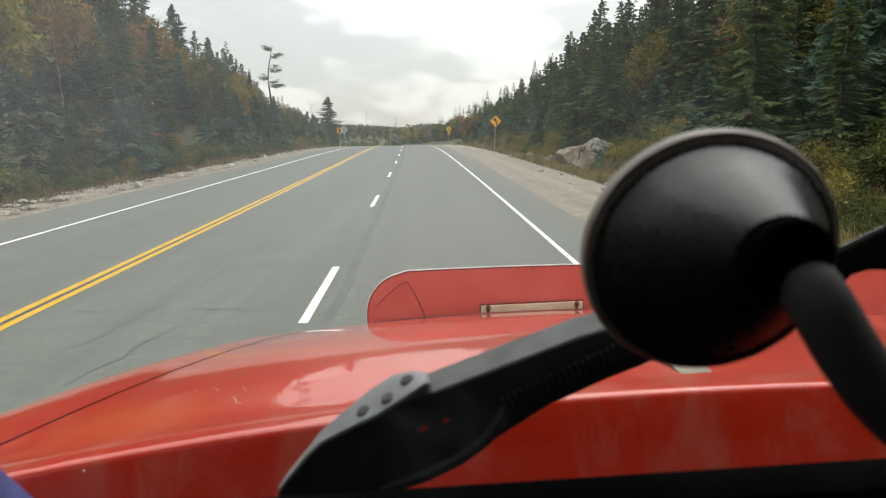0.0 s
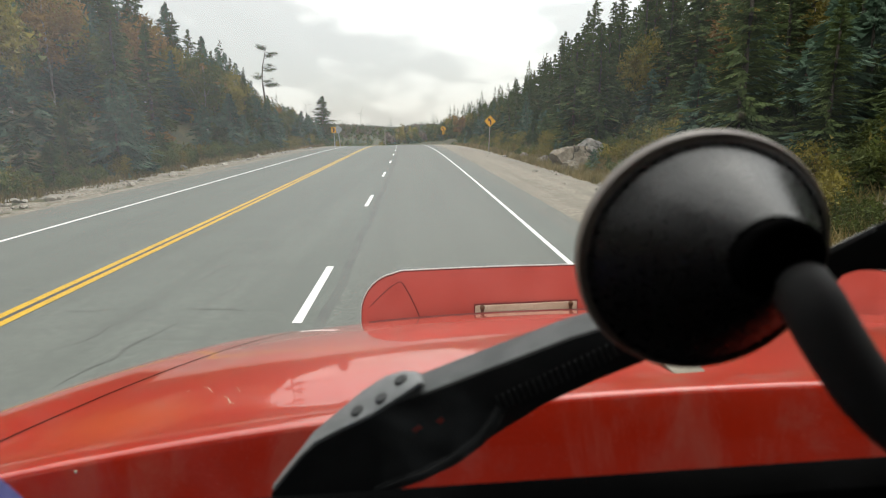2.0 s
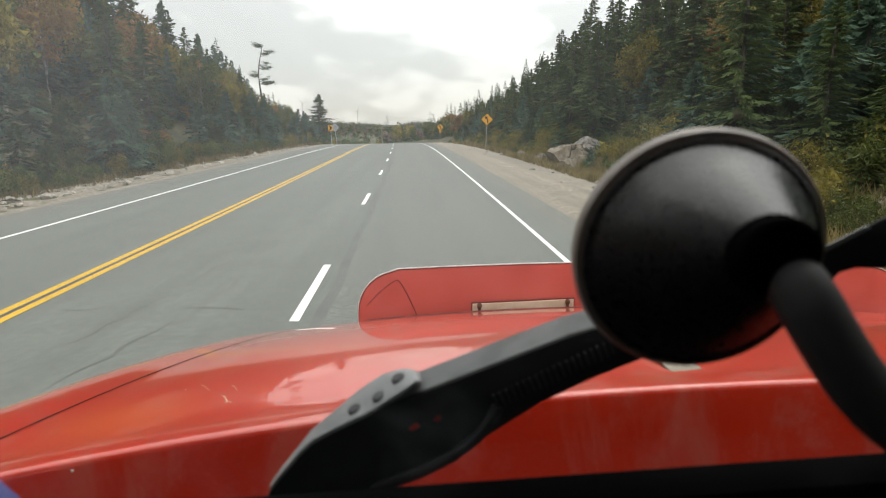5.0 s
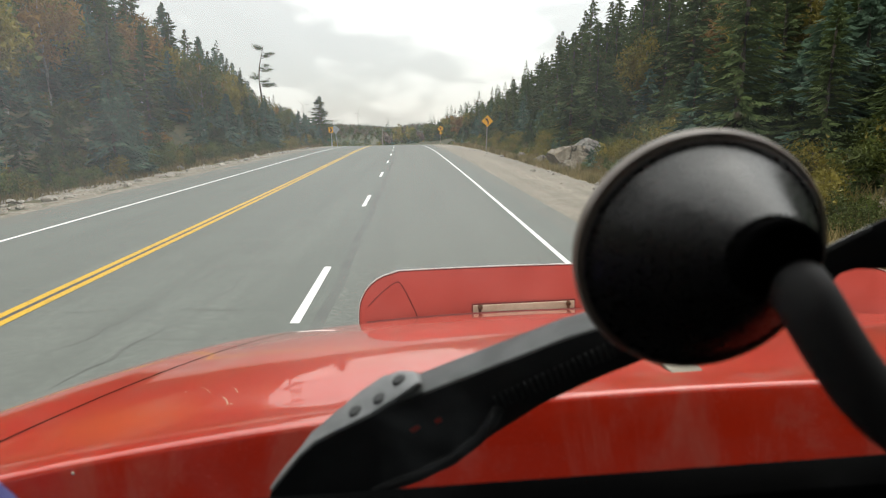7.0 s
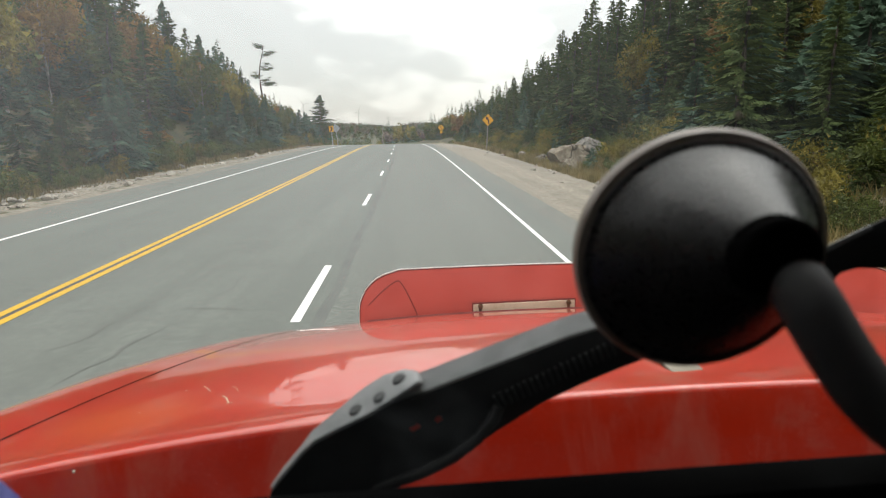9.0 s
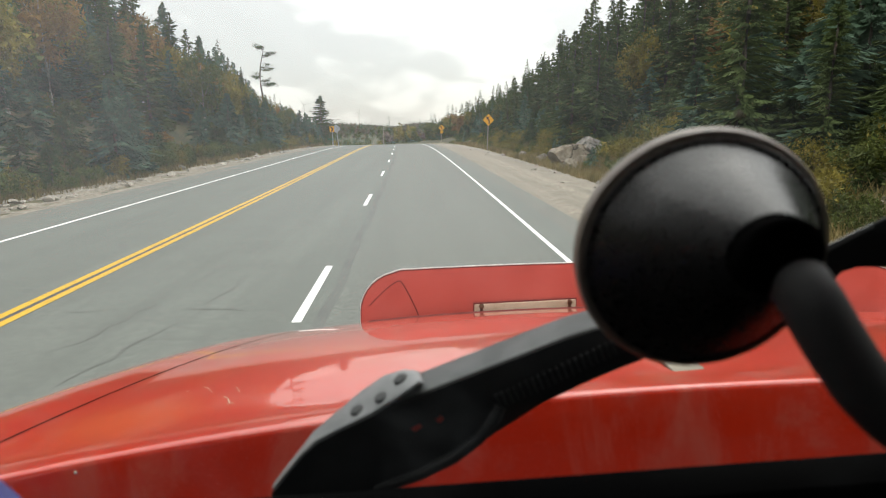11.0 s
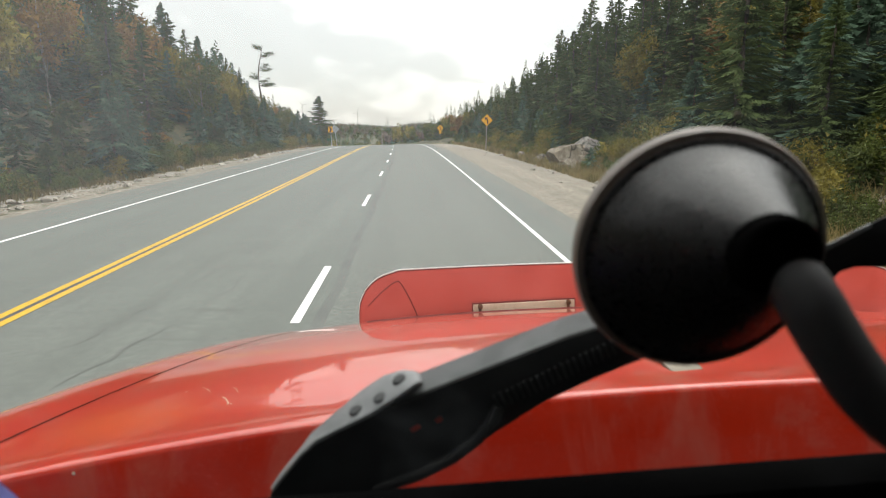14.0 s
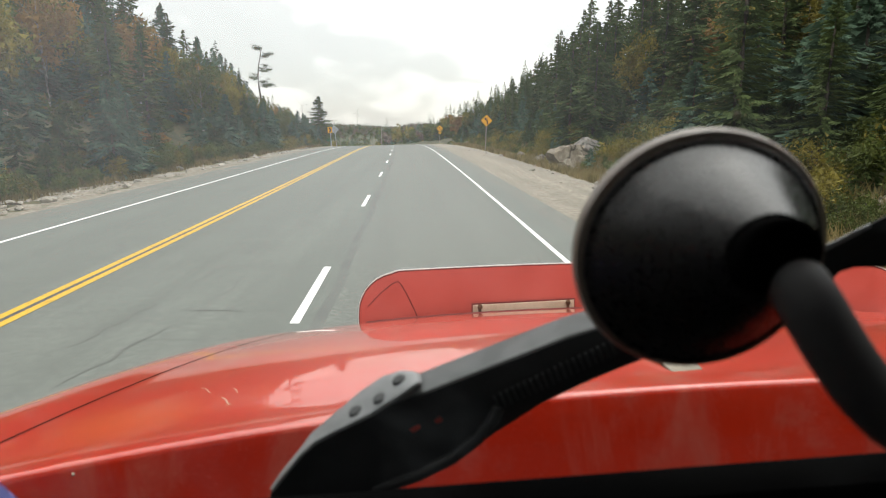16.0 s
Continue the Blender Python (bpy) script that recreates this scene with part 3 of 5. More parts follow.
OUT = "rock outcrop along the road cut"
crag = [rock_mesh("rock_outcrop", 11 + i, (1.9, 2.4, 1.5), M["rock"] if i != 3 else M["rock_dark"], 14, 5, 0.06) for i in range(4)]
plain_crag = [rock_mesh("rock_outcrop", 11 + i, (1.9, 2.4, 1.5), M["rock_dark"] if i % 2 else M["rock"], 14, 3, 0.06) for i in range(4)]
# the outcrop beside the bend sign, then the cut passed earlier and the one ahead
for i, (x, y, s, sink, turn) in enumerate([(11.4, 12.6, 0.5, 0.3, 20),
                                          (9.5, 33.6, 0.55, 0.1, 30), (10.4, 36.0, 0.95, 0.0, 100), (11.6, 36.8, 0.95, 0.0, 10), (9.4, 41.0, 0.55, 0.1, 60), (9.2, 47.5, 0.45, 0.1, 150),
                                          (9.8, -44.0, 1.3, 0.4, 15), (11.5, -40.0, 1.7, 0.2, 80), (10.6, -62.0, 1.3, 0.3, 60), (11.0, -73.0, 2.2, 0.2, 120),
                                          (12.0, -79.0, 2.4, 0.0, 10), (10.4, -88.0, 1.4, 0.3, 95), (11.0, -96.0, 1.8, 0.2, 33), (11.5, -104.0, 2.3, 0.2, 160)]):
    set_rock("rock_outcrop", (crag if y > 0 else plain_crag)[i % 4], x, y, sink, turn, s, "pale cracked granite outcrop at the foot of the slope", OUT)
for i in range(12):
    set_rock("rock_outcrop", plain_crag[(i * 3 + 1) % 4], -13.6 - (i % 3) * 0.9, -116 + i * 4.4, 0.2, i * 47, 1.2 + 0.25 * (i % 4), "grey broken granite wall beside the shoulder", OUT)

stones = [rock_mesh("boulder", 40 + i, (0.34, 0.42, 0.26), M["stone"], 12, 2, 0.06) for i in range(6)]
rnd = random.Random(5)
for i in range(190):
    y = 3 + 72 * rnd.random() ** 1.4
    x = -11.3 - abs(rnd.gauss(0, 0.8))
    set_rock("boulder", stones[i % 6], x, y, -0.02, rnd.uniform(0, 360), 0.2 + 0.75 * rnd.random() ** 2, "pale rubble stone on the dirt shoulder", "rubble along the shoulder")
for i in range(70):
    y = rnd.uniform(5, 60)
    x = rnd.choice((rnd.uniform(6.0, 8.0), rnd.uniform(8.5, 10.5)))
    set_rock("boulder", stones[i % 6], x, y, -0.02, rnd.uniform(0, 360), rnd.uniform(0.2, 0.8), "pale loose stone beside the gravel shoulder", "rubble along the shoulder")


# ---- trees ----
def spruce_crown(H, R, levels, per, sprays, seed, open_top=0.0):
    """Triangles of drooping needle sprays on whorls of branches."""
    g = np.random.default_rng(seed)
    f = np.repeat(np.linspace(0, 1, levels), per)
    f = np.clip(f + g.normal(0, 0.012, f.size), 0, 0.995)
    az = g.uniform(0, 2 * np.pi, f.size)
    prof = (1 - f) ** 0.8 * (0.55 + 0.45 * np.clip(f / 0.12, 0, 1))
    az = az + 0.5 * np.sin(3 * az + 9 * f)
    L = R * prof * g.uniform(0.45, 1.25, f.size) * np.where(g.uniform(0, 1, f.size) < 0.12, 0.4, 1.0) * (1 + 0.22 * np.sin(f * 31 + seed)) + 0.06
    z0 = H * (0.07 + 0.93 * f)
    rise = g.uniform(-0.45, 0.05, f.size) + 0.55 * f
    out = []
    for s in range(sprays):
        t = (s + 0.75) / sprays
        px, py = np.cos(az) * L * t, np.sin(az) * L * t
        pz = z0 + rise * L * t - 0.12 * L * t * t
        for side in (-1, 1):
            ang = az + side * g.uniform(0.3, 0.9, f.size)
            ln = (1.35 / sprays * L * (1.25 - 0.55 * t) + (0.07 if sprays < 5 else 0.10)) * g.uniform(0.8, 1.3, f.size)
            tip = np.stack([px + np.cos(ang) * ln, py + np.sin(ang) * ln, pz - ln * g.uniform(0.0, 0.5, f.size)], 1)
            base = np.stack([px - np.cos(az) * 0.8 / sprays * L, py - np.sin(az) * 0.8 / sprays * L, pz + 0.05], 1)
            wid = np.stack([px + np.cos(az) * 0.45 / sprays * L + np.cos(ang) * ln * 0.25, py + np.sin(az) * 0.45 / sprays * L + np.sin(ang) * ln * 0.25, pz - 0.10 * ln - g.uniform(0, 0.12, f.size)], 1)
            out.append(np.stack([base, tip, wid], 1))
    return np.concatenate(out)


def leaf_crown(H, R, clumps, leaves, size, seed, low=0.3):
    """Triangles of leaves in clumps within a lopsided crown."""
    g = np.random.default_rng(seed)
    d = g.normal(0, 1, (clumps, 3))
    d /= np.linalg.norm(d, axis=1)[:, None]
    c = d * g.uniform(0.35, 1.0, (clumps, 1)) * np.array([R, R, H * (1 - low) / 2]) * 0.8
    c[:, 2] += H * (1 + low) / 2
    cs = np.repeat(c, leaves, 0)
    rad = np.repeat(g.uniform(0.22, 0.42, clumps) * R, leaves)
    e = g.normal(0, 1, (clumps * leaves, 3))
    e /= np.linalg.norm(e, axis=1)[:, None]
    p = cs + e * (rad * g.uniform(0.35, 1.0, rad.size) ** 0.6)[:, None]
    a, b = g.normal(0, 1, p.shape), g.normal(0, 1, p.shape)
    s = size * g.uniform(0.6, 1.4, (len(p), 1))
    return np.stack([p, p + a * s * 0.8, p + b * s * 0.8], 1)


def crown_mesh(name, tris, mat):
    return tri_mesh(name, tris.reshape(-1, 3), np.arange(len(tris) * 3).reshape(-1, 3), [mat])


def trunk_mesh(H, r, mat, seed, limbs=0):
    rr = random.Random(seed)
    pts = [(rr.gauss(0, 0.01) * H * i / 6, rr.gauss(0, 0.01) * H * i / 6, H * i / 6 - 0.3 * (i == 0)) for i in range(7)]
    bm = tube(pts, [r * (1.15 - i / 6) + 0.012 for i in range(7)], 7)
    for k in range(limbs):
        f = rr.uniform(0.3, 0.8)
        a = rr.uniform(0, 6.28)
        ln = H * 0.28 * rr.uniform(0.6, 1.1)
        p = Vector((0, 0, H * f))
        q = p + Vector((math.cos(a) * ln * 0.5, math.sin(a) * ln * 0.5, ln * 0.4))
        e = p + Vector((math.cos(a) * ln * 0.85, math.sin(a) * ln * 0.85, ln * 0.9))
        o = tube([p, q, e], [r * 0.45, r * 0.28, r * 0.1], 5)
        tmp = bpy.data.meshes.new("limb")
        o.to_mesh(tmp)
        o.free()
        bm.from_mesh(tmp)
        bpy.data.meshes.remove(tmp)
    return finish(bm, "trunk", mat, 60)


def tree_kind(name, crown, trunk, label, category, group):
    ob = empty(name)
    t, c = new("trunk", trunk), new("crown", crown)
    t.parent, c.parent = ob, ob
    tagged(ob, label, category, group)
    return ob


ROW_L, ROW_R = "trees on the wooded slope", "trees on the wooded slope"
spruces = []
for i, (H, R, mt) in enumerate([(9.0, 1.9, "spruce"), (11.5, 2.1, "spruce"), (7.0, 1.8, "spruce_blue"), (13.0, 2.0, "spruce"), (5.0, 1.5, "spruce_blue"), (3.0, 1.1, "spruce"), (12.0, 2.1, "spruce"), (10.5, 2.2, "spruce"), (7.0, 1.8, "spruce_blue")]):
    crown = crown_mesh("crown", spruce_crown(H, R, int(20 + H * 2.2), 9, 6 if i < 6 else 9, 100 + i), M[mt])
    spruces.append((H, tree_kind("spruce_tree", crown, trunk_mesh(H * 0.97, 0.012 * H + 0.03, M["bark"], i), "dark green spruce tree with drooping branches" if mt == "spruce" else "bluish green spruce tree with dense branches", "tree", ROW_L)))
light = {}
for i, (H, R, mt) in enumerate([(9.0, 1.9, "spruce"), (11.5, 2.1, "spruce"), (7.0, 1.8, "spruce_blue"), (13.0, 2.0, "spruce"), (5.0, 1.5, "spruce_blue")]):
    crown = crown_mesh("crown", spruce_crown(H, R, int(18 + H * 1.8), 8, 4, 120 + i), M[mt])
    light[i] = (H, tree_kind("spruce_tree", crown, trunk_mesh(H * 0.97, 0.012 * H + 0.03, M["bark"], 20 + i), spruces[i][1]["label"], "tree", ROW_L))
leafy = []
for i, (H, R, mt, txt) in enumerate([(7.5, 2.3, "green_leaf", "green leafy birch tree"), (7.0, 2.2, "yellow_leaf", "yellowing birch tree in autumn leaf"), (8.0, 2.4, "orange_leaf", "orange maple tree in autumn leaf"), (6.0, 2.0, "green_leaf", "green leafy poplar tree")]):
    crown = crown_mesh("crown", leaf_crown(H, R, 34, 115, 0.135, 200 + i, 0.2), M[mt])
    leafy.append((H, tree_kind("leafy_tree", crown, trunk_mesh(H * 0.8, 0.08, M["birch_bark"], 30 + i, 7), txt + " on the slope", "tree", ROW_L)))
shrubs = []
for i, (H, R, mt, txt) in enumerate([(1.7, 1.1, "green_leaf", "low green leafy shrub"), (2.2, 1.3, "yellow_leaf", "yellowing leafy shrub"), (1.3, 1.0, "green_leaf", "low green leafy bush")]):
    crown = crown_mesh("crown", leaf_crown(H, R, 20, 82, 0.066, 300 + i, 0.02), M[mt])
    shrubs.append((H, tree_kind("shrub", crown, trunk_mesh(H * 0.7, 0.025, M["bark"], 60 + i, 6), txt + " beside the road ditch", "shrub", "shrubs along the verge")))

used = set()


def plant(kind, x, y, scale, turn, lean=0.0, free=False):
    if y > 52 and not free and kind in spruces[:5]:
        kind = light[spruces.index(kind)]
    elif y < 33 and kind in spruces[:4]:
        fine_kind = spruces[8] if kind is spruces[2] else spruces[6 + int(x * 10) % 2]
        scale, kind = scale * kind[0] / fine_kind[0], fine_kind
    H, ob = kind
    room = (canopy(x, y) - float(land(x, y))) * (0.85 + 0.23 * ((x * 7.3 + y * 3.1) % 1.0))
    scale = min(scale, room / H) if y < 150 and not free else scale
    if scale < 0.25:
        return None
    m = pose(x + float(bend(y)), y, float(land(x, y)) - 0.12, lean, 0, turn)
    if ob.name not in used:
        used.add(ob.name)
        ob.matrix_basis = m
        made = ob
    else:
        made = copy_thing(ob, m)
    made.scale = (scale, scale, scale)
    return made


def scatter(n, x0, x1, y0, y1, gap, seed, taken):
    rr = random.Random(seed)
    out, tries = [], 0
    while len(out) < n and tries < n * 30:
        tries += 1
        x, y = rr.uniform(x0, x1), rr.uniform(y0, y1)
        if all((x - a) ** 2 + (y - b) ** 2 > gap * gap for a, b in taken):
            taken.append((x, y))
            out.append((x, y, rr))
    return out


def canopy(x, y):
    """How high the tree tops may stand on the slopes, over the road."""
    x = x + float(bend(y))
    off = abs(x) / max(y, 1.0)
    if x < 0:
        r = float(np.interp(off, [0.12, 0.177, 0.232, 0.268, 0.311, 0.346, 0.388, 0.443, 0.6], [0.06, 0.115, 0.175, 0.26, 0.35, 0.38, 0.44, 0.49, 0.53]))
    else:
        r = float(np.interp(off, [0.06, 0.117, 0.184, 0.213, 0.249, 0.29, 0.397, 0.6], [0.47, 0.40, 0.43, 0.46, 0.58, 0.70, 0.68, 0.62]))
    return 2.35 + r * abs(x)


taken = [(9.5, 33.6), (9.6, 32.4), (10.4, 36.0), (10.4, 34.4), (11.6, 36.8), (11.4, 34.9), (9.4, 41.0), (9.3, 39.6), (-9.85, 81.0), (-9.45, 84.0), (-25.4, 112)]
for i in range(24):
    # spires standing out over the crest of the left slope
    y = 34 + 3.4 * i + 1.5 * math.sin(i * 2.3)
    x = -22.5 - 0.055 * y - 1.2 * math.cos(i * 1.7)
    taken.append((x, y))
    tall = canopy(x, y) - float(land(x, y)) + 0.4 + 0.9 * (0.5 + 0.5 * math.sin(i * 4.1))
    kind = light[(0, 2, 3)[i % 3]] if y > 52 else spruces[(0, 8, 3)[i % 3]]
    plant(kind, x, y, max(tall, 3.0) / kind[0], i * 77, free=True)
lone = plant(spruces[0], -15.4, 138, 1.0, 10, free=True)
lone.scale = (2.1, 2.1, (9.2 - float(land(-15.4, 138))) / 9.0)
for x, y, k, s in [(12.0, 27.5, 1, 1.0), (13.2, 30.0, 0, 1.1), (14.4, 33.0, 0, 1.2), (12.6, 24.5, 0, 0.9), (14.2, 29.5, 1, 1.1), (15.6, 19.5, 0, 1.1), (17.4, 20.6, 0, 1.1), (14.9, 16.6, 2, 1.1), (17.0, 24.5, 0, 1.2), (17.8, 17.6, 2, 1.2), (16.2, 28.0, 2, 1.2), (13.9, 20.6, 2, 1.1), (15.4, 23.0, 1, 1.1)]:
    taken.append((x, y))
    plant(shrubs[k], x, y, s, x * 77)
for x, y, k in [(-21.0, 36.0, 2), (-22.8, 39.5, 1), (-19.0, 28.0, 1), (-20.3, 31.0, 3), (-20.5, 47.0, 2)]:
    taken.append((x, y))
    plant(leafy[k], x, y, 1.0, x * 77)
for x, y, s in [(10.1, 13.0, 0.8), (9.7, 12.2, 0.6), (10.6, 14.2, 0.7), (11.9, 14.6, 1.0), (12.6, 13.0, 1.15), (11.3, 15.8, 0.9), (13.4, 15.4, 1.2), (13.0, 11.4, 1.1), (11.8, 10.8, 0.8), (14.2, 13.2, 1.2)]:
    plant(shrubs[1 if s == 1.15 or s == 0.9 else 2 if s < 0.85 else 0], x, y, s, x * 77)
for x, y, k in [(20.0, 19.0, 1), (21.5, 22.0, 3), (19.5, 16.5, 1), (20.8, 26.5, 3), (18.9, 23.5, 0), (23.5, 16.0, 3), (24.5, 19.5, 1), (23.2, 25.0, 3), (25.5, 23.0, 1), (24.0, 29.0, 1), (26.5, 27.0, 3), (22.0, 13.5, 1), (26.0, 17.0, 3)]:
    taken.append((x, y))
    plant(spruces[6 + k % 2 if k else 7], x, y, 1.05, x * 77)
for x, y, rr in scatter(26, -15.5, -13.4, 6, 100, 2.0, 1, taken):
    plant(rr.choice([spruces[5], spruces[4], spruces[5], shrubs[0]]), x, y, rr.uniform(0.5, 1.0), rr.uniform(0, 360))
for x, y, rr in scatter(75, -25, -15, 4, 130, 2.5, 2, taken):
    kind = rr.choices([spruces[0], spruces[2], spruces[4], spruces[1], leafy[0], leafy[1], leafy[2]], [3.4, 5.5, 4, 1.5, 2.4, 2.4, 1.8])[0]
    plant(kind, x, y, rr.uniform(0.7, 1.05), rr.uniform(0, 360))
for x, y, rr in scatter(40, 11.5, 15, 14, 120, 1.9, 3, taken):
    kind = rr.choices([shrubs[0], shrubs[1], spruces[5], spruces[4], spruces[0], leafy[1]], [4, 1.5, 4, 1, 2.6, 0.2])[0]
    plant(kind, x, y, rr.uniform(0.6, 1.1), rr.uniform(0, 360))
for x, y, rr in scatter(80, 16.5, 27, 9, 125, 2.3, 4, taken):
    kind = rr.choices([spruces[0], spruces[1], spruces[3], spruces[7], leafy[0], leafy[1], leafy[3]], [4, 5, 4, 2.5, 0.6, 0.4, 0.6])[0]
    plant(kind, x, y, rr.uniform(0.8, 1.15), rr.uniform(0, 360))
for x, y, k in [(17.6, 31.0, 1), (20.6, 39.0, 2), (18.0, 15.5, 1), (22.5, 33.0, 1), (19.0, 46.0, 0), (16.5, 41.0, 1)]:
    taken.append((x, y))
    plant(leafy[k], x, y, 0.95, x * 77)
for x, y, rr in scatter(24, -40, -25.5, 8, 34, 2.4, 10, taken):
    plant(rr.choice([spruces[0], leafy[2], spruces[8], spruces[2], leafy[1], spruces[1]]), x, y, rr.uniform(0.9, 1.15), rr.uniform(0, 360))
for x, y, rr in scatter(26, 26, 38, 9, 40, 2.2, 9, taken):
    plant(rr.choice([spruces[6], spruces[7]]), x, y, rr.uniform(0.95, 1.2), rr.uniform(0, 360))
for x, y, rr in scatter(105, -14.8, -12.9, 5, 95, 0.75, 5, taken):
    plant(rr.choice([shrubs[0], shrubs[2], shrubs[0], shrubs[1]]), x, y, rr.uniform(0.45, 0.95), rr.uniform(0, 360))
for x, y, rr in scatter(60, 12.6, 18.5, 9, 26, 0.9, 8, taken):
    plant(rr.choice([shrubs[0], shrubs[2], spruces[5], spruces[5], spruces[4], spruces[0]]), x, y, rr.uniform(0.8, 1.2), rr.uniform(0, 360))
for x, y, rr in scatter(55, 9.2, 13, 12, 80, 1.0, 6, taken):
    plant(rr.choice([shrubs[0], shrubs[2], shrubs[1]]), x, y, rr.uniform(0.4, 0.95), rr.uniform(0, 360))


def woods(name, label, spots, kinds, seed):
    """Many trees as one mesh. kinds: triangles and the material of each sort."""
    rr = np.random.default_rng(seed)
    V, S = [], []
    names = sorted({k[1] for k in kinds})
    for x, y, pick, sc in spots:
        tris, mt = kinds[pick]
        a = rr.uniform(0, 6.28)
        c, s = math.cos(a) * sc, math.sin(a) * sc
        p = tris.reshape(-1, 3)
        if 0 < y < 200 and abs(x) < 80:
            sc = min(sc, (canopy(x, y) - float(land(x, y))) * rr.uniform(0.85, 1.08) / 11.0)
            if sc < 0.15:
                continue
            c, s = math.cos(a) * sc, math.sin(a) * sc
        q = np.stack([p[:, 0] * c - p[:, 1] * s, p[:, 0] * s + p[:, 1] * c, p[:, 2] * sc * rr.uniform(0.85, 1.2)], 1)
        q += np.array([x + float(bend(y)) * (abs(x) < 400), y, float(land(x, y)) - 0.2])
        V.append(q)
        S.append(np.full(len(tris), names.index(mt)))
    V = np.concatenate(V)
    me = tri_mesh(name, V, np.arange(len(V)).reshape(-1, 3), [M[n] for n in names], np.concatenate(S))
    return tagged(new(name, me), label, "woods", kind="stuff")


mid = [(spruce_crown(9.5, 2.0, 22, 7, 3, 500), "spruce"), (spruce_crown(12, 2.1, 24, 7, 3, 501), "spruce"), (spruce_crown(8, 1.9, 20, 7, 3, 502), "spruce_blue"),
       (leaf_crown(8, 2.5, 20, 42, 0.36, 503, 0.2), "green_leaf"), (leaf_crown(7.5, 2.4, 20, 42, 0.36, 504, 0.2), "yellow_leaf"), (leaf_crown(8, 2.5, 20, 42, 0.36, 505, 0.2), "orange_leaf")]
g = np.random.default_rng(9)


def spots(n, x0, x1, y0, y1, weights, smin=0.75, smax=1.15):
    wt = np.array(weights, float)
    return [(g.uniform(x0, x1), g.uniform(y0, y1), int(g.choice(len(wt), p=wt / wt.sum())), g.uniform(smin, smax)) for _ in range(n)]


woods("woods_left", "mixed autumn woods of spruce and birch on the hillside", spots(165, -48, -25, 33, 190, [3, 2, 4, 2, 1.2, 1.0]) + spots(50, -42, -22, 30, 75, [1, 0.5, 2, 1, 1.6, 3]), mid, 1)
woods("woods_right", "dense spruce woods on the hillside", spots(125, 25, 44, 36, 190, [4, 4, 2, 1, 0.8, 0.6]) + spots(45, 27, 44, 42, 120, [4, 4, 2, 1, 0.5, 0.4], 1.3, 1.6) + spots(70, 13, 26, 70, 115, [4, 4, 3, 1, 0.6, 0.4]) + spots(70, 13, 34, 108, 185, [1.2, 0.8, 1.2, 3, 2.2, 2]), mid, 2)
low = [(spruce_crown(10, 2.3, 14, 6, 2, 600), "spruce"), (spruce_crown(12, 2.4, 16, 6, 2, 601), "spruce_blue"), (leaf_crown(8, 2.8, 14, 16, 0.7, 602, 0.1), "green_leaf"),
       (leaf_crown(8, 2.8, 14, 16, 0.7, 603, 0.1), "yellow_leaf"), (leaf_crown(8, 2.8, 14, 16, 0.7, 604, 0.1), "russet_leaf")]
woods("woods_behind", "mixed woods along the stretch already driven", spots(100, -50, -17, -150, -4, [3, 2, 2, 2, 1]) + spots(100, 17, 50, -150, 4, [3, 2, 2, 2, 1]), low, 3)
woods("woods_valley", "autumn woods in the valley past the crest", spots(260, -60, 90, 225, 430, [3, 2.4, 2.5, 0.8, 0.6], 0.3, 0.5) + spots(130, -60, -14, 175, 250, [3, 2, 2, 1, 1.5], 0.45, 0.75) + spots(130, -34, 14, 232, 300, [2, 3, 2.0, 0.4, 1.6], 0.28, 0.45) + spots(160, -45, -2, 160, 235, [1.4, 2.4, 2.0, 0.5, 1.6], 0.2, 0.36) + spots(130, 16, 60, 150, 260, [1.2, 1.2, 2.5, 2, 1.5], 0.6, 1.0), low, 4)
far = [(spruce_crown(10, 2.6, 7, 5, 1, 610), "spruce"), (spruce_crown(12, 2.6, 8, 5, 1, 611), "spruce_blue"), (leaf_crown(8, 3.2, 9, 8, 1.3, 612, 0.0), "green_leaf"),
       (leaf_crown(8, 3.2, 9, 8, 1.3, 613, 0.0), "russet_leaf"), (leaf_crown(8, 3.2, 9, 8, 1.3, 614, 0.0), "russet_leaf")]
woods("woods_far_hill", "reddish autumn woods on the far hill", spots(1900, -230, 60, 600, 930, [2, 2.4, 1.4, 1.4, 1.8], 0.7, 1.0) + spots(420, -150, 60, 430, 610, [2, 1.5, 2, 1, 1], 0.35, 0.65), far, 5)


brush = [(leaf_crown(1.5, 1.3, 13, 28, 0.14, 700, 0.0), "green_leaf"), (leaf_crown(1.8, 1.3, 13, 28, 0.14, 701, 0.0), "yellow_leaf"), (spruce_crown(2.6, 1.1, 15, 7, 4, 702), "spruce"),
         (spruce_crown(3.4, 1.2, 17, 7, 4, 703), "spruce_blue"), (leaf_crown(1.3, 1.2, 14, 34, 0.13, 704, 0.0), "orange_leaf")]


def thicket(name, label, places, seed):
    """Undergrowth as one mesh."""
    rr = np.random.default_rng(seed)
    V, S = [], []
    names = sorted({k[1] for k in brush})
    for x, y, pick, sc in places:
        tris, mt = brush[pick]
        p = tris.reshape(-1, 3) * sc
        a = rr.uniform(0, 6.28)
        q = np.stack([p[:, 0] * math.cos(a) - p[:, 1] * math.sin(a), p[:, 0] * math.sin(a) + p[:, 1] * math.cos(a), p[:, 2]], 1)
        V.append(q + np.array([x + float(bend(y)), y, float(land(x, y)) - 0.15]))
        S.append(np.full(len(tris), names.index(mt)))
    V = np.concatenate(V)
    me = tri_mesh(name, V, np.arange(len(V)).reshape(-1, 3), [M[n] for n in names], np.concatenate(S))
    tagged(new(name, me), label, "undergrowth", kind="stuff")


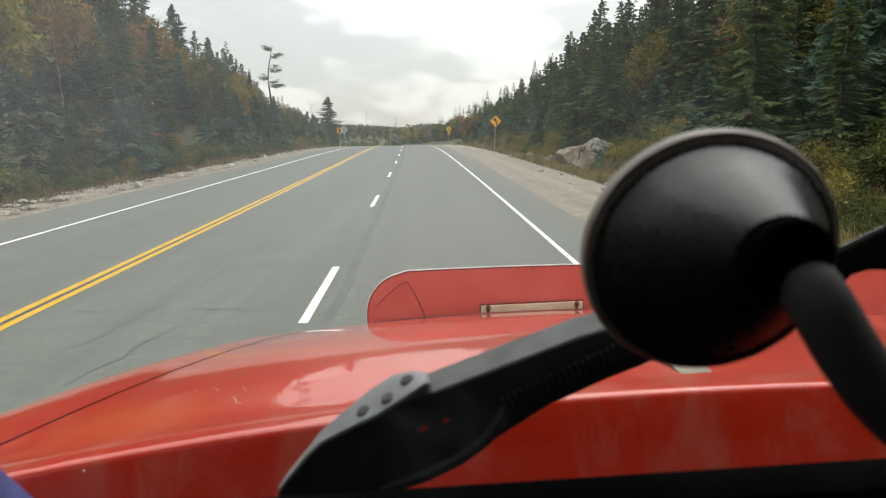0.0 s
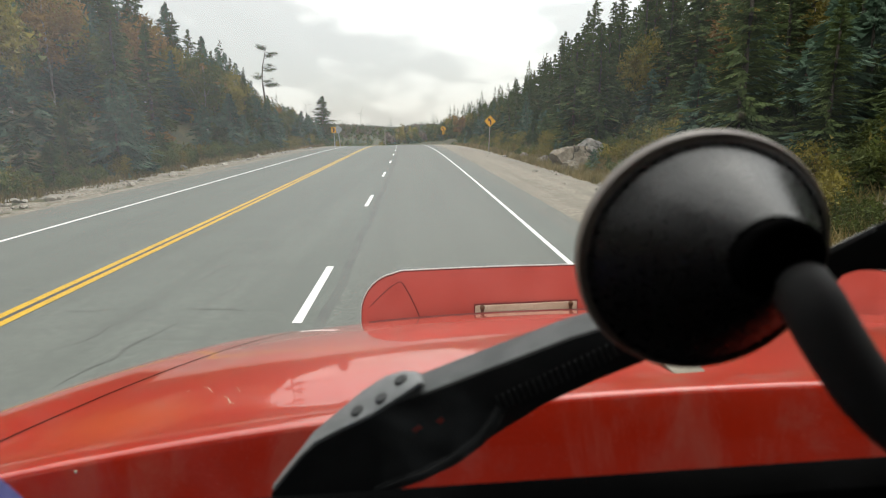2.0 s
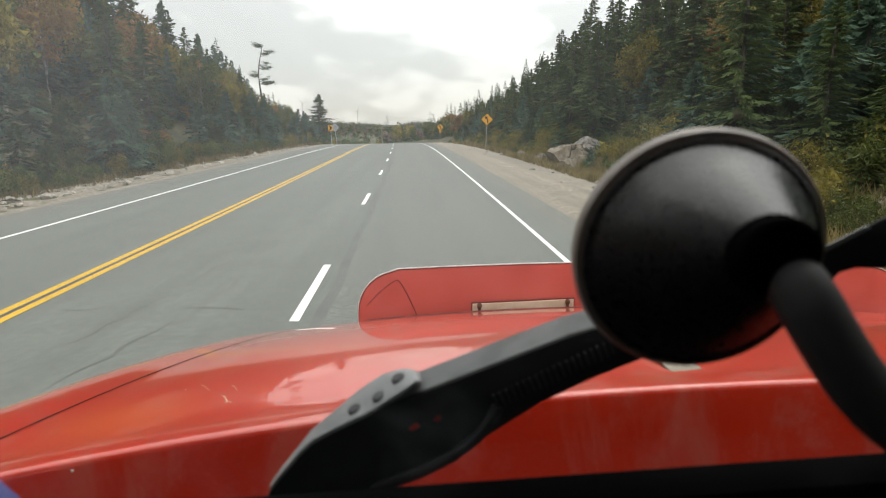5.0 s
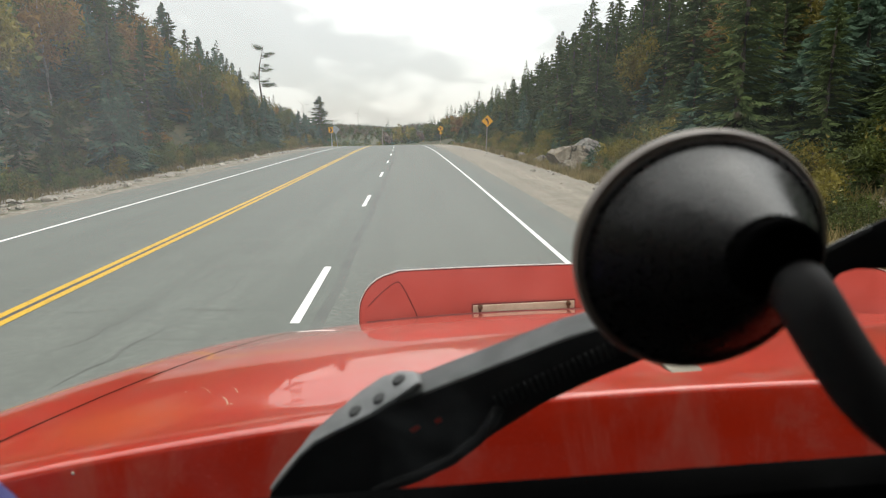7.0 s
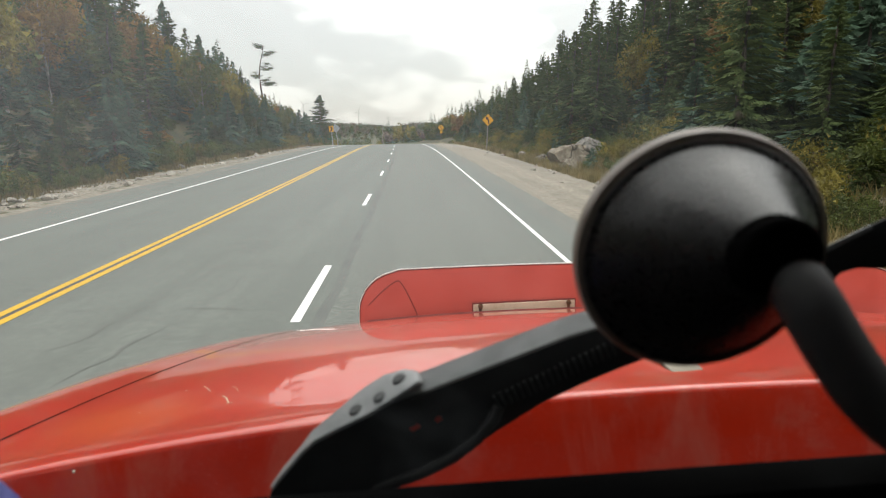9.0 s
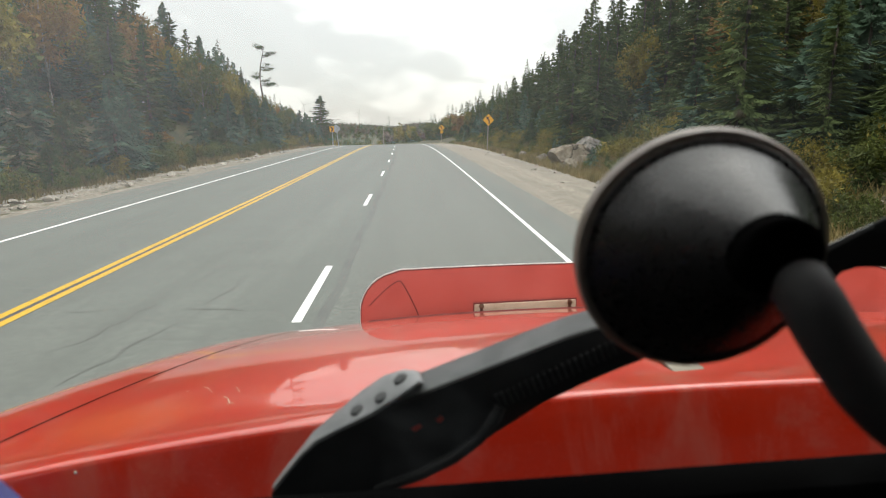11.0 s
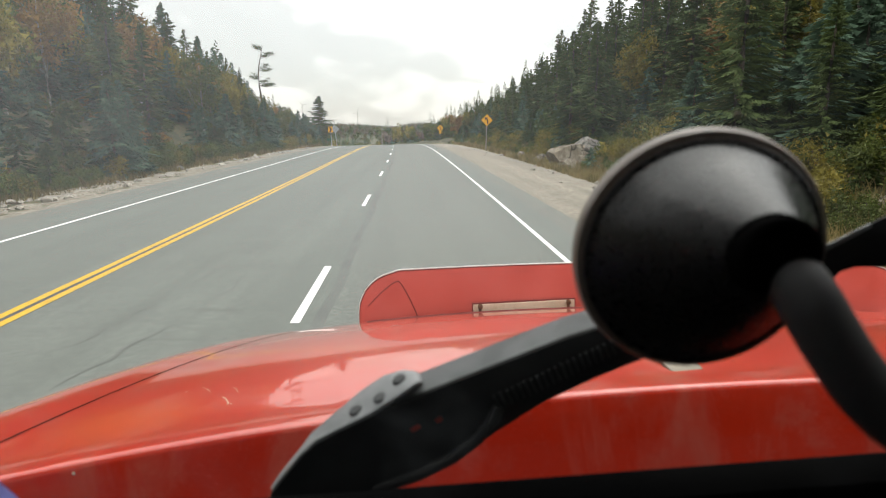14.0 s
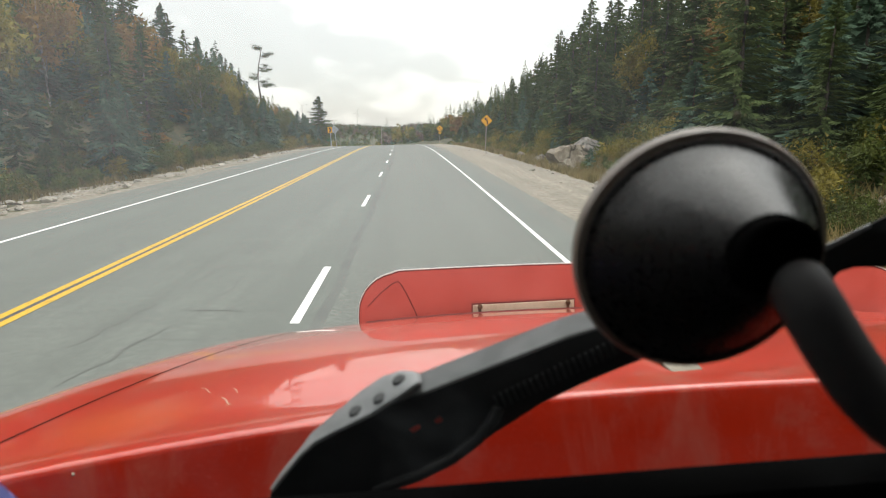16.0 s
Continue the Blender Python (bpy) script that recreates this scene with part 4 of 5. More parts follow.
thicket("undergrowth_left", "thick green and brown undergrowth on the slope", spots(150, -24, -14.0, 3, 100, [4, 1.2, 3, 4, 0.8], 0.6, 1.2) + spots(160, -15.5, -13.2, 6, 110, [4, 1, 1, 1, 0.2], 0.35, 0.7), 21)
thicket("undergrowth_right", "thick green and yellow undergrowth on the slope", spots(130, 13, 24, 22, 100, [4, 2.0, 3, 2, 0.6], 0.6, 1.2) + spots(60, 14.0, 19, 24, 60, [5, 2.6, 0.4, 0.3, 0.2], 0.7, 1.3) + spots(150, 9.6, 12.5, 14, 110, [4, 1.5, 1, 0.5, 0.2], 0.3, 0.7), 22)


def wind_pine():
    """The tall bare pine with flat tufts, standing out over the ridge."""
    x, y = -25.4, 112
    ob = empty("pine_tree", (x + float(bend(y)), y, float(land(x, y)) - 0.3), 0)
    top = 16.8 - float(land(x, y))
    pts = [(0.32 * math.sin(i * 0.9) + 0.012 * i * i, 0, top * i / 8) for i in range(9)]
    part("trunk", tube(pts, [0.24 - 0.024 * i for i in range(9)], 8), M["bark"], ob, smooth=60)
    rr = random.Random(3)
    g2 = np.random.default_rng(8)
    for f, ln, side, lift in [(0.50, 2.6, 1, 0.02), (0.53, 1.7, 1, -0.12), (0.55, 1.9, 1, 0.20), (0.60, 1.5, -1, 0.12), (0.62, 0.7, -1, 0.4), (0.70, 2.5, 1, 0.04), (0.73, 1.7, 1, 0.22),
                              (0.86, 1.3, 1, 0.30), (0.89, 2.0, 1, 0.16), (0.955, 1.0, -1, 0.55), (0.98, 1.5, -1, 0.28)]:
        z = top * f
        x0 = 0.32 * math.sin(f * 8 * 0.9) + 0.012 * 64 * f * f
        dy = rr.uniform(-0.6, 0.6)
        sag = rr.uniform(0.05, 0.25)
        branch_at = lambda t: np.stack([x0 + side * ln * t, dy * ln * t, z + lift * ln * t - sag * np.sin(np.pi * np.minimum(t, 1)) + 0.1 * np.sin(t * 9 + x0 * 5)], -1)
        br = part("branch", tube([tuple(branch_at(t)) for t in np.linspace(0, 1, 6)], [0.06, 0.055, 0.045, 0.035, 0.025, 0.012], 5), M["bark"], ob)
        P = []
        for q in range(int(3 + ln * 4)):
            t = 0.3 + 0.75 * rr.random()
            n = int(30 + 55 * rr.random())
            wide = 0.12 + 0.20 * rr.random()
            P.append(branch_at(np.full(n, t)) + g2.normal(0, 1, (n, 3)) * [wide * 1.4, wide * 1.3, wide * 0.5] + [0, rr.uniform(-0.35, 0.35), rr.uniform(-0.02, 0.24)])
        p = np.concatenate(P)
        a, b = g2.normal(0, 1, p.shape) * [1, 1, 0.5], g2.normal(0, 1, p.shape) * [1, 1, 0.5]
        c = new("needle_tuft", crown_mesh("needle_tuft", np.stack([p, p + a * 0.10, p + b * 0.10], 1), M["spruce"]))
        c.parent = br
    tagged(ob, "tall windblown pine tree with sparse flat tufts", "tree", ROW_L)


wind_pine()


def grass(name, label, n, x0, x1, y0, y1, h0, h1, seed):
    q = np.random.default_rng(seed)
    x, y = q.uniform(x0, x1, n), y0 + (y1 - y0) * q.uniform(0, 1, n) ** 1.4
    z = land(x, y)
    h, a = q.uniform(h0, h1, n), q.uniform(0, 6.28, n)
    wd = 0.012 + 0.0006 * y
    P = np.stack([x + bend(y), y, z], 1)
    A = P + np.stack([np.cos(a) * wd, np.sin(a) * wd, 0 * z], 1)
    B = P - np.stack([np.cos(a) * wd, np.sin(a) * wd, 0 * z], 1)
    C = P + np.stack([q.normal(0, 0.3, n) * h, q.normal(0, 0.3, n) * h, h], 1)
    return tagged(new(name, crown_mesh(name, np.stack([A, B, C], 1), M["grass"])), label, "grass", kind="stuff")


grass("grass_right", "tall dry yellowish grass in the ditch", 26000, 7.7, 11.8, 6, 90, 0.15, 0.6, 1)
grass("grass_left", "sparse dry grass below the slope", 22000, -15.5, -12.3, 4, 90, 0.10, 0.45, 2)


# ---- road signs ----
def plate(outline, thick, mat, name, parent, y=0.0, label="", z=0.0):
    bm = prism(outline, thick)
    bmesh.ops.transform(bm, matrix=Matrix.Translation((0, y, z)) @ Matrix.Rotation(radians(90), 4, "X"), verts=bm.verts)
    return part(name, bm, mat, parent, label)


def rounded(half, r, diamond=False, half_h=None):
    pts = []
    hh = half_h or half
    for cx, cy, a0 in ((half - r, hh - r, 0), (-half + r, hh - r, 90), (-half + r, -hh + r, 180), (half - r, -hh + r, 270)):
        for k in range(5):
            a = radians(a0 + k * 22.5)
            pts.append((cx + r * math.cos(a), cy + r * math.sin(a)))
    if diamond:
        c = math.sqrt(0.5)
        pts = [((x - y) * c, (x + y) * c) for x, y in pts]
    return pts


def shifted(pts, dz):
    return [(x, z + dz) for x, z in pts]


def bend_arrow(s):
    """Left-bending arrow: a stem that turns, and a head."""
    stem = [(0.16, -0.42), (0.16, -0.10), (0.10, 0.05), (0.0, 0.14), (-0.07, 0.05), (0.0, -0.05), (0.03, -0.14), (0.03, -0.42)]
    head = [(-0.26, 0.36), (-0.20, -0.02), (0.10, 0.24)]
    return [(x * s, z * s) for x, z in stem], [(x * s, z * s) for x, z in head]


def post(parent, h, mat, r=0.045):
    part("post", box((r * 2, r * 1.6, h + 0.3), (0, 0.035, (h - 0.3) / 2), 0.006), mat, parent)


def bend_sign(x, y, size, top, label, tab=False, lean=0.0):
    ob = empty("bend_sign", (x + float(bend(y)), y, float(land(x, y))), -2)
    ob.rotation_euler.y = radians(lean)
    half = size / 2
    cz = top - half * 1.414
    post(ob, top - 0.1, M["post"])
    face = plate(shifted(rounded(half, 0.05, True), cz), 0.004, M["sign_yellow"], "face", ob, -0.012, "yellow diamond plate with a dark edge")
    stem, head = bend_arrow(size * 1.05)
    plate(shifted(stem, cz), 0.002, M["sign_black"], "arrow_stem", face, -0.0175)
    plate(shifted(head, cz), 0.002, M["sign_black"], "arrow_head", face, -0.0175)
    for dz in (-0.3, 0.3):
        plate(shifted([(0.012 * math.cos(k), 0.012 * math.sin(k)) for k in range(6)], cz + dz * size), 0.004, M["steel_post"], "bolt", face, -0.0175)
    if tab:
        t = plate(shifted(rounded(0.225, 0.03, False, 0.225), cz - half * 1.414 - 0.24), 0.004, M["sign_yellow"], "speed_tab", ob, -0.012, "small square yellow plate under the diamond")
        plate(shifted([(-0.12, -0.03), (0.12, -0.03), (0.12, 0.03), (-0.12, 0.03)], cz - half * 1.414 - 0.24), 0.002, M["sign_black"], "writing_bar", t, -0.0175)
    tagged(ob, label, "road sign", "warning signs")


def chevron_sign(x, y, top, lean, label):
    ob = empty("chevron_sign", (x + float(bend(y)), y, float(land(x, y))), 3)
    ob.rotation_euler.y = radians(lean)
    post(ob, top - 0.1, M["steel_post"], 0.035)
    cz = top - 0.36
    face = plate(shifted(rounded(0.30, 0.03, False, 0.375), cz), 0.004, M["sign_yellow"], "face", ob, -0.012, "yellow rectangular plate")
    v = [(-0.22, 0.32), (0.0, 0.32), (0.22, 0.0), (0.0, -0.32), (-0.22, -0.32), (0.0, 0.0)]
    plate(shifted(v, cz), 0.002, M["sign_black"], "chevron", face, -0.0175)
    tagged(ob, label, "road sign", "warning signs")


def sign_back(x, y, size, top, lean):
    ob = empty("diamond_sign", (x + float(bend(y)), y, float(land(x, y))), 4)
    ob.rotation_euler.y = radians(lean)
    part("post", box((0.08, 0.06, top + 0.2), (0, -0.035, (top - 0.4) / 2), 0.006), M["steel_post"], ob)
    cz = top - size * 0.707
    plate(shifted(rounded(size / 2, 0.05, True), cz), 0.004, M["sign_back"], "plate", ob, 0.0, "bare grey metal back of the plate")
    plate(shifted([(-0.3, -0.02), (0.3, -0.02), (0.3, 0.02), (-0.3, 0.02)], cz + 0.15), 0.02, M["steel_post"], "brace", ob, -0.005)
    tagged(ob, "grey metal back of a diamond sign on a leaning post", "road sign", "warning signs")


bend_sign(7.6, 56.0, 0.78, 3.5, "yellow diamond bend sign on a grey wooden post", lean=1.5)
bend_sign(9.3, 120, 0.9, 4.1, "yellow diamond bend sign with a speed tab below", True)
chevron_sign(-9.85, 81.0, 2.7, -4, "yellow chevron sign with a black arrow on a post")
chevron_sign(-10.7, -4.0, 2.95, -4, "yellow chevron sign with a black arrow on a post")
chevron_sign(-11.2, -97.0, 2.95, 5, "yellow chevron sign tilted against the rock wall")
sign_back(-9.45, 84.0, 0.9, 3.08, -6)


def guide_sign(x, y):
    ob = empty("guide_sign", (x + float(bend(y)), y, float(land(x, y))), 0)
    for dx in (-0.5, 0.5):
        part("post", box((0.1, 0.1, 3.0), (dx, 0.06, 1.3), 0.01), M["steel_post"], ob)
    plate(shifted(rounded(0.8, 0.06, False, 0.35), 2.1), 0.006, M["green_sign"], "panel", ob, -0.01)
    tagged(ob, "small green guide sign on two posts", "road sign")


guide_sign(-13.0, 150)


def utility_pole(x, y, h):
    ob = empty("utility_pole", (x + float(bend(y)), y, float(land(x, y)) - 0.3), 0)
    part("pole", tube([(0, 0, 0), (0, 0, h)], [0.16, 0.10], 8), M["post"], ob, smooth=60)
    part("crossarm", box((1.8, 0.1, 0.12), (0, 0.12, h - 0.5), 0.01), M["post"], ob)
    tagged(ob, "grey wooden utility pole in the valley", "utility pole", "utility poles")


utility_pole(8.0, 190, 7.4)
utility_pole(-18.7, 260, 13)


def wind_turbine(x, y, hub, turn):
    ob = empty("wind_turbine", (x, y, float(land(x, y)) - 1.0), 0)
    part("tower", tube([(0, 0, 0), (0, 0, hub)], [2.3, 1.3], 12), M["white_line"], ob, smooth=60)
    part("nacelle", box((3.0, 9.0, 3.2), (0, -1.5, hub + 1.0), 0.6), M["white_line"], ob)
    for k in range(3):
        a = radians(turn + 120 * k)
        d = Vector((math.sin(a), 0, math.cos(a)))
        c = Vector((0, -7, hub + 1.0))
        part("blade", tube([c, c + d * 8, c + d * 36], [0.9, 1.4, 0.25], 6), M["white_line"], ob, smooth=60)
    tagged(ob, "pale wind turbine on the far ridge", "wind turbine", "wind turbines")


wind_turbine(-432, 2400, 72, 80)
wind_turbine(-268, 3000, 62, 20)


def smooth_path(pts, n=6):
    out = []
    P = [Vector(p) for p in pts]
    P = [P[0] * 2 - P[1]] + P + [P[-1] * 2 - P[-2]]
    for i in range(1, len(P) - 2):
        for k in range(n):
            t = k / n
            a, b, c, d = P[i - 1], P[i], P[i + 1], P[i + 2]
            out.append(0.5 * (2 * b + (c - a) * t + (2 * a - 5 * b + 4 * c - d) * t * t + (3 * b - a - 3 * c + d) * t ** 3))
    out.append(P[-2])
    return out


# ---- the red truck ----
MID = 0.68          # the truck's middle line
truck = empty("truck", (MID, 0, 0))
tagged(truck, "red long-nosed truck with a faded glossy hood", "truck")


def tpart(name, bm, mat, label="", smooth=None, parent=None):
    """A part of the truck, built in place."""
    ob = part(name, bm, mat, parent or truck, label, smooth)
    ob.matrix_parent_inverse = (parent or truck).matrix_world.inverted() if not parent else Matrix()
    return ob


def hood_half(d):
    return 1.25 - 0.185 * d


def crease_y(dx):
    return 0.665 - 0.05 * dx * dx - 0.03 * dx ** 4


def hood_point(dx, d):
    """A point of the hood's top: dx from the middle line, d ahead of the rear crease."""
    fall = 0.13 * d + 0.088 * d * d + max(0.0, d - 1.22) ** 2 * 3 - 0.010 * math.exp(-(d / 0.06) ** 2)
    return Vector((MID + dx, crease_y(dx) + d, 2.020 - 0.03 * dx * dx - fall))


def hood_mesh():
    """Top, rolled shoulders, rear cowl face and nose in one smooth skin."""
    bm = bmesh.new()
    across = 64
    rows = []
    ds = [0.014 + 1.376 * (i / 44) for i in range(45)]

    def shoulder(dx_edge, sign, d):
        out = []
        for k in range(1, 9):
            a = radians(11.25 * k)
            p = hood_point(dx_edge, d)
            out.append(p + Vector((sign * 0.28 * math.sin(a), 0, -0.12 * (1 - math.cos(a)))))
        p = out[-1]
        out.append(p + Vector((sign * 0.02, 0, -0.35)))
        out.append(p + Vector((sign * 0.03, 0, -0.85)))
        return out

    def line(d, lift=0.0, pull=0.0):
        hw = hood_half(max(d, 0.0))
        mids = [hood_point(-hw + 2 * hw * i / across, d) for i in range(across + 1)]
        pts = shoulder(-hw, -1, d)[::-1] + mids + shoulder(hw, 1, d)
        return [p + Vector((0, pull, lift)) for p in pts]

    rows.append(line(0.0, -0.30, -0.125))
    rows.append(line(0.0, -0.12, -0.05))
    rows.append(line(0.0, -0.030, -0.0125))
    rows.append(line(0.0, -0.0070, -0.0038))
    rows.append(line(0.0, -0.0056, -0.0030))
    rows.append(line(0.0, -0.0042, -0.0020))
    rows.append(line(0.0, -0.0026, -0.0004))
    rows.append(line(0.0012, -0.0012))
    rows.append(line(0.0035, -0.0004))
    for d in ds:
        rows.append(line(d))
    last = rows[-1]
    for drop, ahead in ((0.10, 0.05), (0.35, 0.08), (0.85, 0.08)):
        rows.append([Vector((p.x, p.y + ahead, min(p.z, p.z - drop * (1 if p.z > 1.4 else 0.1)))) for p in last])
    grid = [[bm.verts.new(p) for p in row] for row in rows]
    for a, b in zip(grid, grid[1:]):
        for k in range(len(a) - 1):
            bm.faces.new((a[k], a[k + 1], b[k + 1], b[k]))
    return bm


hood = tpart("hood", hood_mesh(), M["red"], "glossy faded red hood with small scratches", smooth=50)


def hood_ribbon(points, width, lift):
    """A narrow strip laid on the hood along (dx, d)."""
    bm = bmesh.new()
    rows = []
    pts = [hood_point(dx, d) + Vector((0, 0, lift)) for dx, d in points]
    for i, p in enumerate(pts):
        t = pts[min(i + 1, len(pts) - 1)] - pts[max(i - 1, 0)]
        n = Vector((-t.y, t.x, 0)).normalized() * width * 0.5
        rows.append((bm.verts.new(p - n), bm.verts.new(p + n)))
    for a, b in zip(rows, rows[1:]):
        bm.faces.new((a[0], a[1], b[1], b[0]))
    return bm


for sign in (-1, 1):
    tpart("hood_seam", hood_ribbon([(sign * (hood_half(d / 20) - 0.004), d / 20) for d in range(1, 26)], 0.0036, 0.0012), M["seam"], "thin dark gap between hood panel and fender")

# scratches and chips in the lacquer
for dx, d, ln, turn, wd in [(-1.014, 0.278, 0.050, -56, 0.0009), (-0.958, 0.194, 0.040, -60, 0.0013), (-0.958, 0.242, 0.036, -60, 0.0008), (-0.94, 0.150, 0.010, 20, 0.0009)]:
    a = radians(turn)
    n = 4
    tpart("scratch", hood_ribbon([(dx + math.cos(a) * ln * i / n, d + math.sin(a) * ln * i / n + 0.004 * math.sin(i * 1.1)) for i in range(n + 1)], wd, 0.0010), M["cream"], "pale scratch in the red paint")

# the small worn plate at the hood's rear edge
tpart("hood_latch_pad", box((0.050, 0.080, 0.006), (0.395, 0.782, 2.003), 0.002), M["gravel"], "worn pale pad on the hood")


def shield_outline(grow=0.0):
    """Bug shield seen from behind: x from its middle, z up; rounded top corners and a faint arch."""
    hw, top, r = 0.93 + grow, 0.232 + grow, 0.13
    pts = [(-hw, 0.0), (-hw, top - r - 0.024)]
    for k in range(1, 8):
        a = radians(180 - 90 * k / 8)
        pts.append((-hw + r + r * math.cos(a), top - r - 0.024 + r * math.sin(a)))
    for k in range(0, 13):
        x = -hw + r + (2 * hw - 2 * r) * k / 12
        pts.append((x, top - 0.024 * (x / hw) ** 2))
    for k in range(1, 8):
        a = radians(90 - 90 * k / 8)
        pts.append((hw - r + r * math.cos(a), top - r - 0.024 + r * math.sin(a)))
    pts += [(hw, top - r - 0.024), (hw, 0.0)]
    return pts


def stand(bm, y, z, tilt=8):
    bmesh.ops.transform(bm, matrix=Matrix.Translation((MID + 0.075, y, z)) @ Matrix.Rotation(radians(90 - tilt), 4, "X"), verts=bm.verts)
    return bm


shield = tpart("bug_shield", stand(prism(shield_outline(), 0.008), 1.80, 1.678), M["red_matt"], "upright red shield across the hood's front", smooth=30)
trim_pts = [(x, z) for x, z in shield_outline(0.0015)]
bm = bmesh.new()
prev = None
for x, z in trim_pts:
    a, b = bm.verts.new((x, z, 0.0082)), bm.verts.new((x, z, -0.0005))
    c = bm.verts.new((x * 0.9985, z - 0.003, 0.0084))
    if prev:
        bm.faces.new((prev[0], prev[1], b, a))
        bm.faces.new((prev[2], prev[0], a, c))
    prev = (a, b, c)
tpart("edge_trim", stand(bm, 1.80, 1.678), M["white_line"], "pale chipped edge of the red shield")
bm = bmesh.new()
prev = None
for x, z in trim_pts:
    a, b = bm.verts.new((x * 0.9985, z - 0.003, 0.0083)), bm.verts.new((x * 0.9955, z - 0.0065, 0.0083))
    if prev:
        bm.faces.new((prev[1], prev[0], a, b))
    prev = (a, b)
bmesh.ops.solidify(bm, geom=bm.faces[:], thickness=0.0006)
tpart("edge_groove", stand(bm, 1.80, 1.678), M["wire"], "dark red line inside the pale edge")
# dark plate added to draw the shadow gap round the steel strip
tpart("bracket_gasket", stand(prism([(-0.562, 0.063), (-0.218, 0.071), (-0.218, 0.116), (-0.562, 0.104)], 0.004), 1.789, 1.678), M["wire"], "dark red rim painted as shadow behind the steel strip")
tpart("bracket_plate", stand(prism([(-0.558, 0.070), (-0.222, 0.078), (-0.222, 0.112), (-0.558, 0.100)], 0.006, 0.0015), 1.785, 1.678), M["cream"], "cream painted steel strip bolted to the shield")
for dx, dz in ((-0.535, 0.094), (-0.243, 0.104)):
    bm = lathe([(0.0, 0.016), (0.004, 0.015), (0.006, 0.010), (0.006, 0.004), (0.0085, 0.004), (0.0085, 0.0)], 12)
    bmesh.ops.transform(bm, matrix=Matrix.Translation((dx, dz, 0.006)), verts=bm.verts)
    tpart("bolt", stand(bm, 1.785, 1.678), M["rust"], "rusty bolt head", smooth=40)
    streak = prism([(dx - 0.004, dz - 0.022), (dx + 0.003, dz - 0.024), (dx + 0.005, dz - 0.004), (dx - 0.006, dz - 0.004)], 0.0008)
    bmesh.ops.translate(streak, vec=(0, 0, 0.0062), verts=streak.verts)
    tpart("rust_streak", stand(streak, 1.785, 1.678), M["rust"], "brown rust streak under the bolt")
wire = [(-0.90, 0.10, 0.012), (-0.855, 0.145, 0.014), (-0.81, 0.178, 0.014), (-0.79, 0.168, 0.014), (-0.755, 0.10, 0.012), (-0.735, 0.05, 0.010)]
tpart("wire", stand(tube(smooth_path(wire, 4), 0.0018, 6), 1.792, 1.678), M["wire"], "thin dark red wire loop on the shield", smooth=60)

# dark bead added for the shadow line where shield meets hood
foot = [hood_point(-0.83 + 0.06 * i, 1.784 - crease_y(-0.83 + 0.06 * i)) + Vector((0, 0, 0.001)) for i in range(31)]
tpart("foot_seal", tube(foot, 0.0032, 6), M["wire"], "thin dark red bead painted as shadow under the shield", smooth=60)

# fenders, wheels and the closed cab behind
SIZE = 0.8         # the truck is drawn a quarter too large round the eye and brought to size at the end


def down(z):
    return 2.35 + (z - 2.35) / SIZE


for sign in (-1, 1):
    tpart("bumper_end", box((0.6, 0.3, 0.42), (MID + sign * 1.0, 2.22, down(0.62)), 0.05), M["steel_post"])
tpart("bumper", box((1.5, 0.28, 0.42), (MID, 2.24, down(0.62)), 0.05), M["steel_post"])
tpart("chassis", box((1.1, 4.2, 0.35), (MID, 0.1, down(0.8)), 0.03), M["cab_grey"])
tpart("radiator_grille", box((1.5, 0.06, 1.0), (MID, 2.10, down(1.25)), 0.02), M["steel_post"])
for sign in (-1, 1):
    wheel = empty("wheel", (MID + sign * 1.28, 1.25, down(0.5)))
    wheel.parent = truck
    wheel.matrix_parent_inverse = truck.matrix_world.inverted()
    bm = lathe([(0.35, -0.16), (0.55, -0.18), (0.61, -0.13), (0.625, 0.0), (0.61, 0.13), (0.55, 0.18), (0.35, 0.16), (0.35, -0.16)], 32)
    bmesh.ops.rotate(bm, matrix=Matrix.Rotation(radians(90), 3, "Y"), verts=bm.verts)
    part("tyre", bm, M["tyre"], wheel, smooth=40)
    bm = lathe([(0.0, 0.06), (0.12, 0.07), (0.15, 0.02), (0.30, 0.0), (0.35, 0.10), (0.35, -0.12), (0.0, -0.12)], 32)
    bmesh.ops.rotate(bm, matrix=Matrix.Rotation(radians(90), 3, "Y"), verts=bm.verts)
    part("rim", bm, M["steel_post"], wheel, smooth=40)


def glass_y(z):
    return 0.26 - 0.15 * (z - 2.16)


# unseen roof closing the cab; its pale underside is added to brighten the mount
tpart("cab_roof", box((2.9, 1.58, 0.05), (MID, -0.71, 3.30), 0.015), M["bounce_headliner"])
tpart("cab_back_wall", box((2.9, 0.05, 2.3), (MID, -1.47, 2.15), 0.0), M["cab_grey"])
tpart("cab_floor", box((2.9, 1.9, 0.05), (MID, -0.5, 1.05), 0.0), M["cab_grey"])
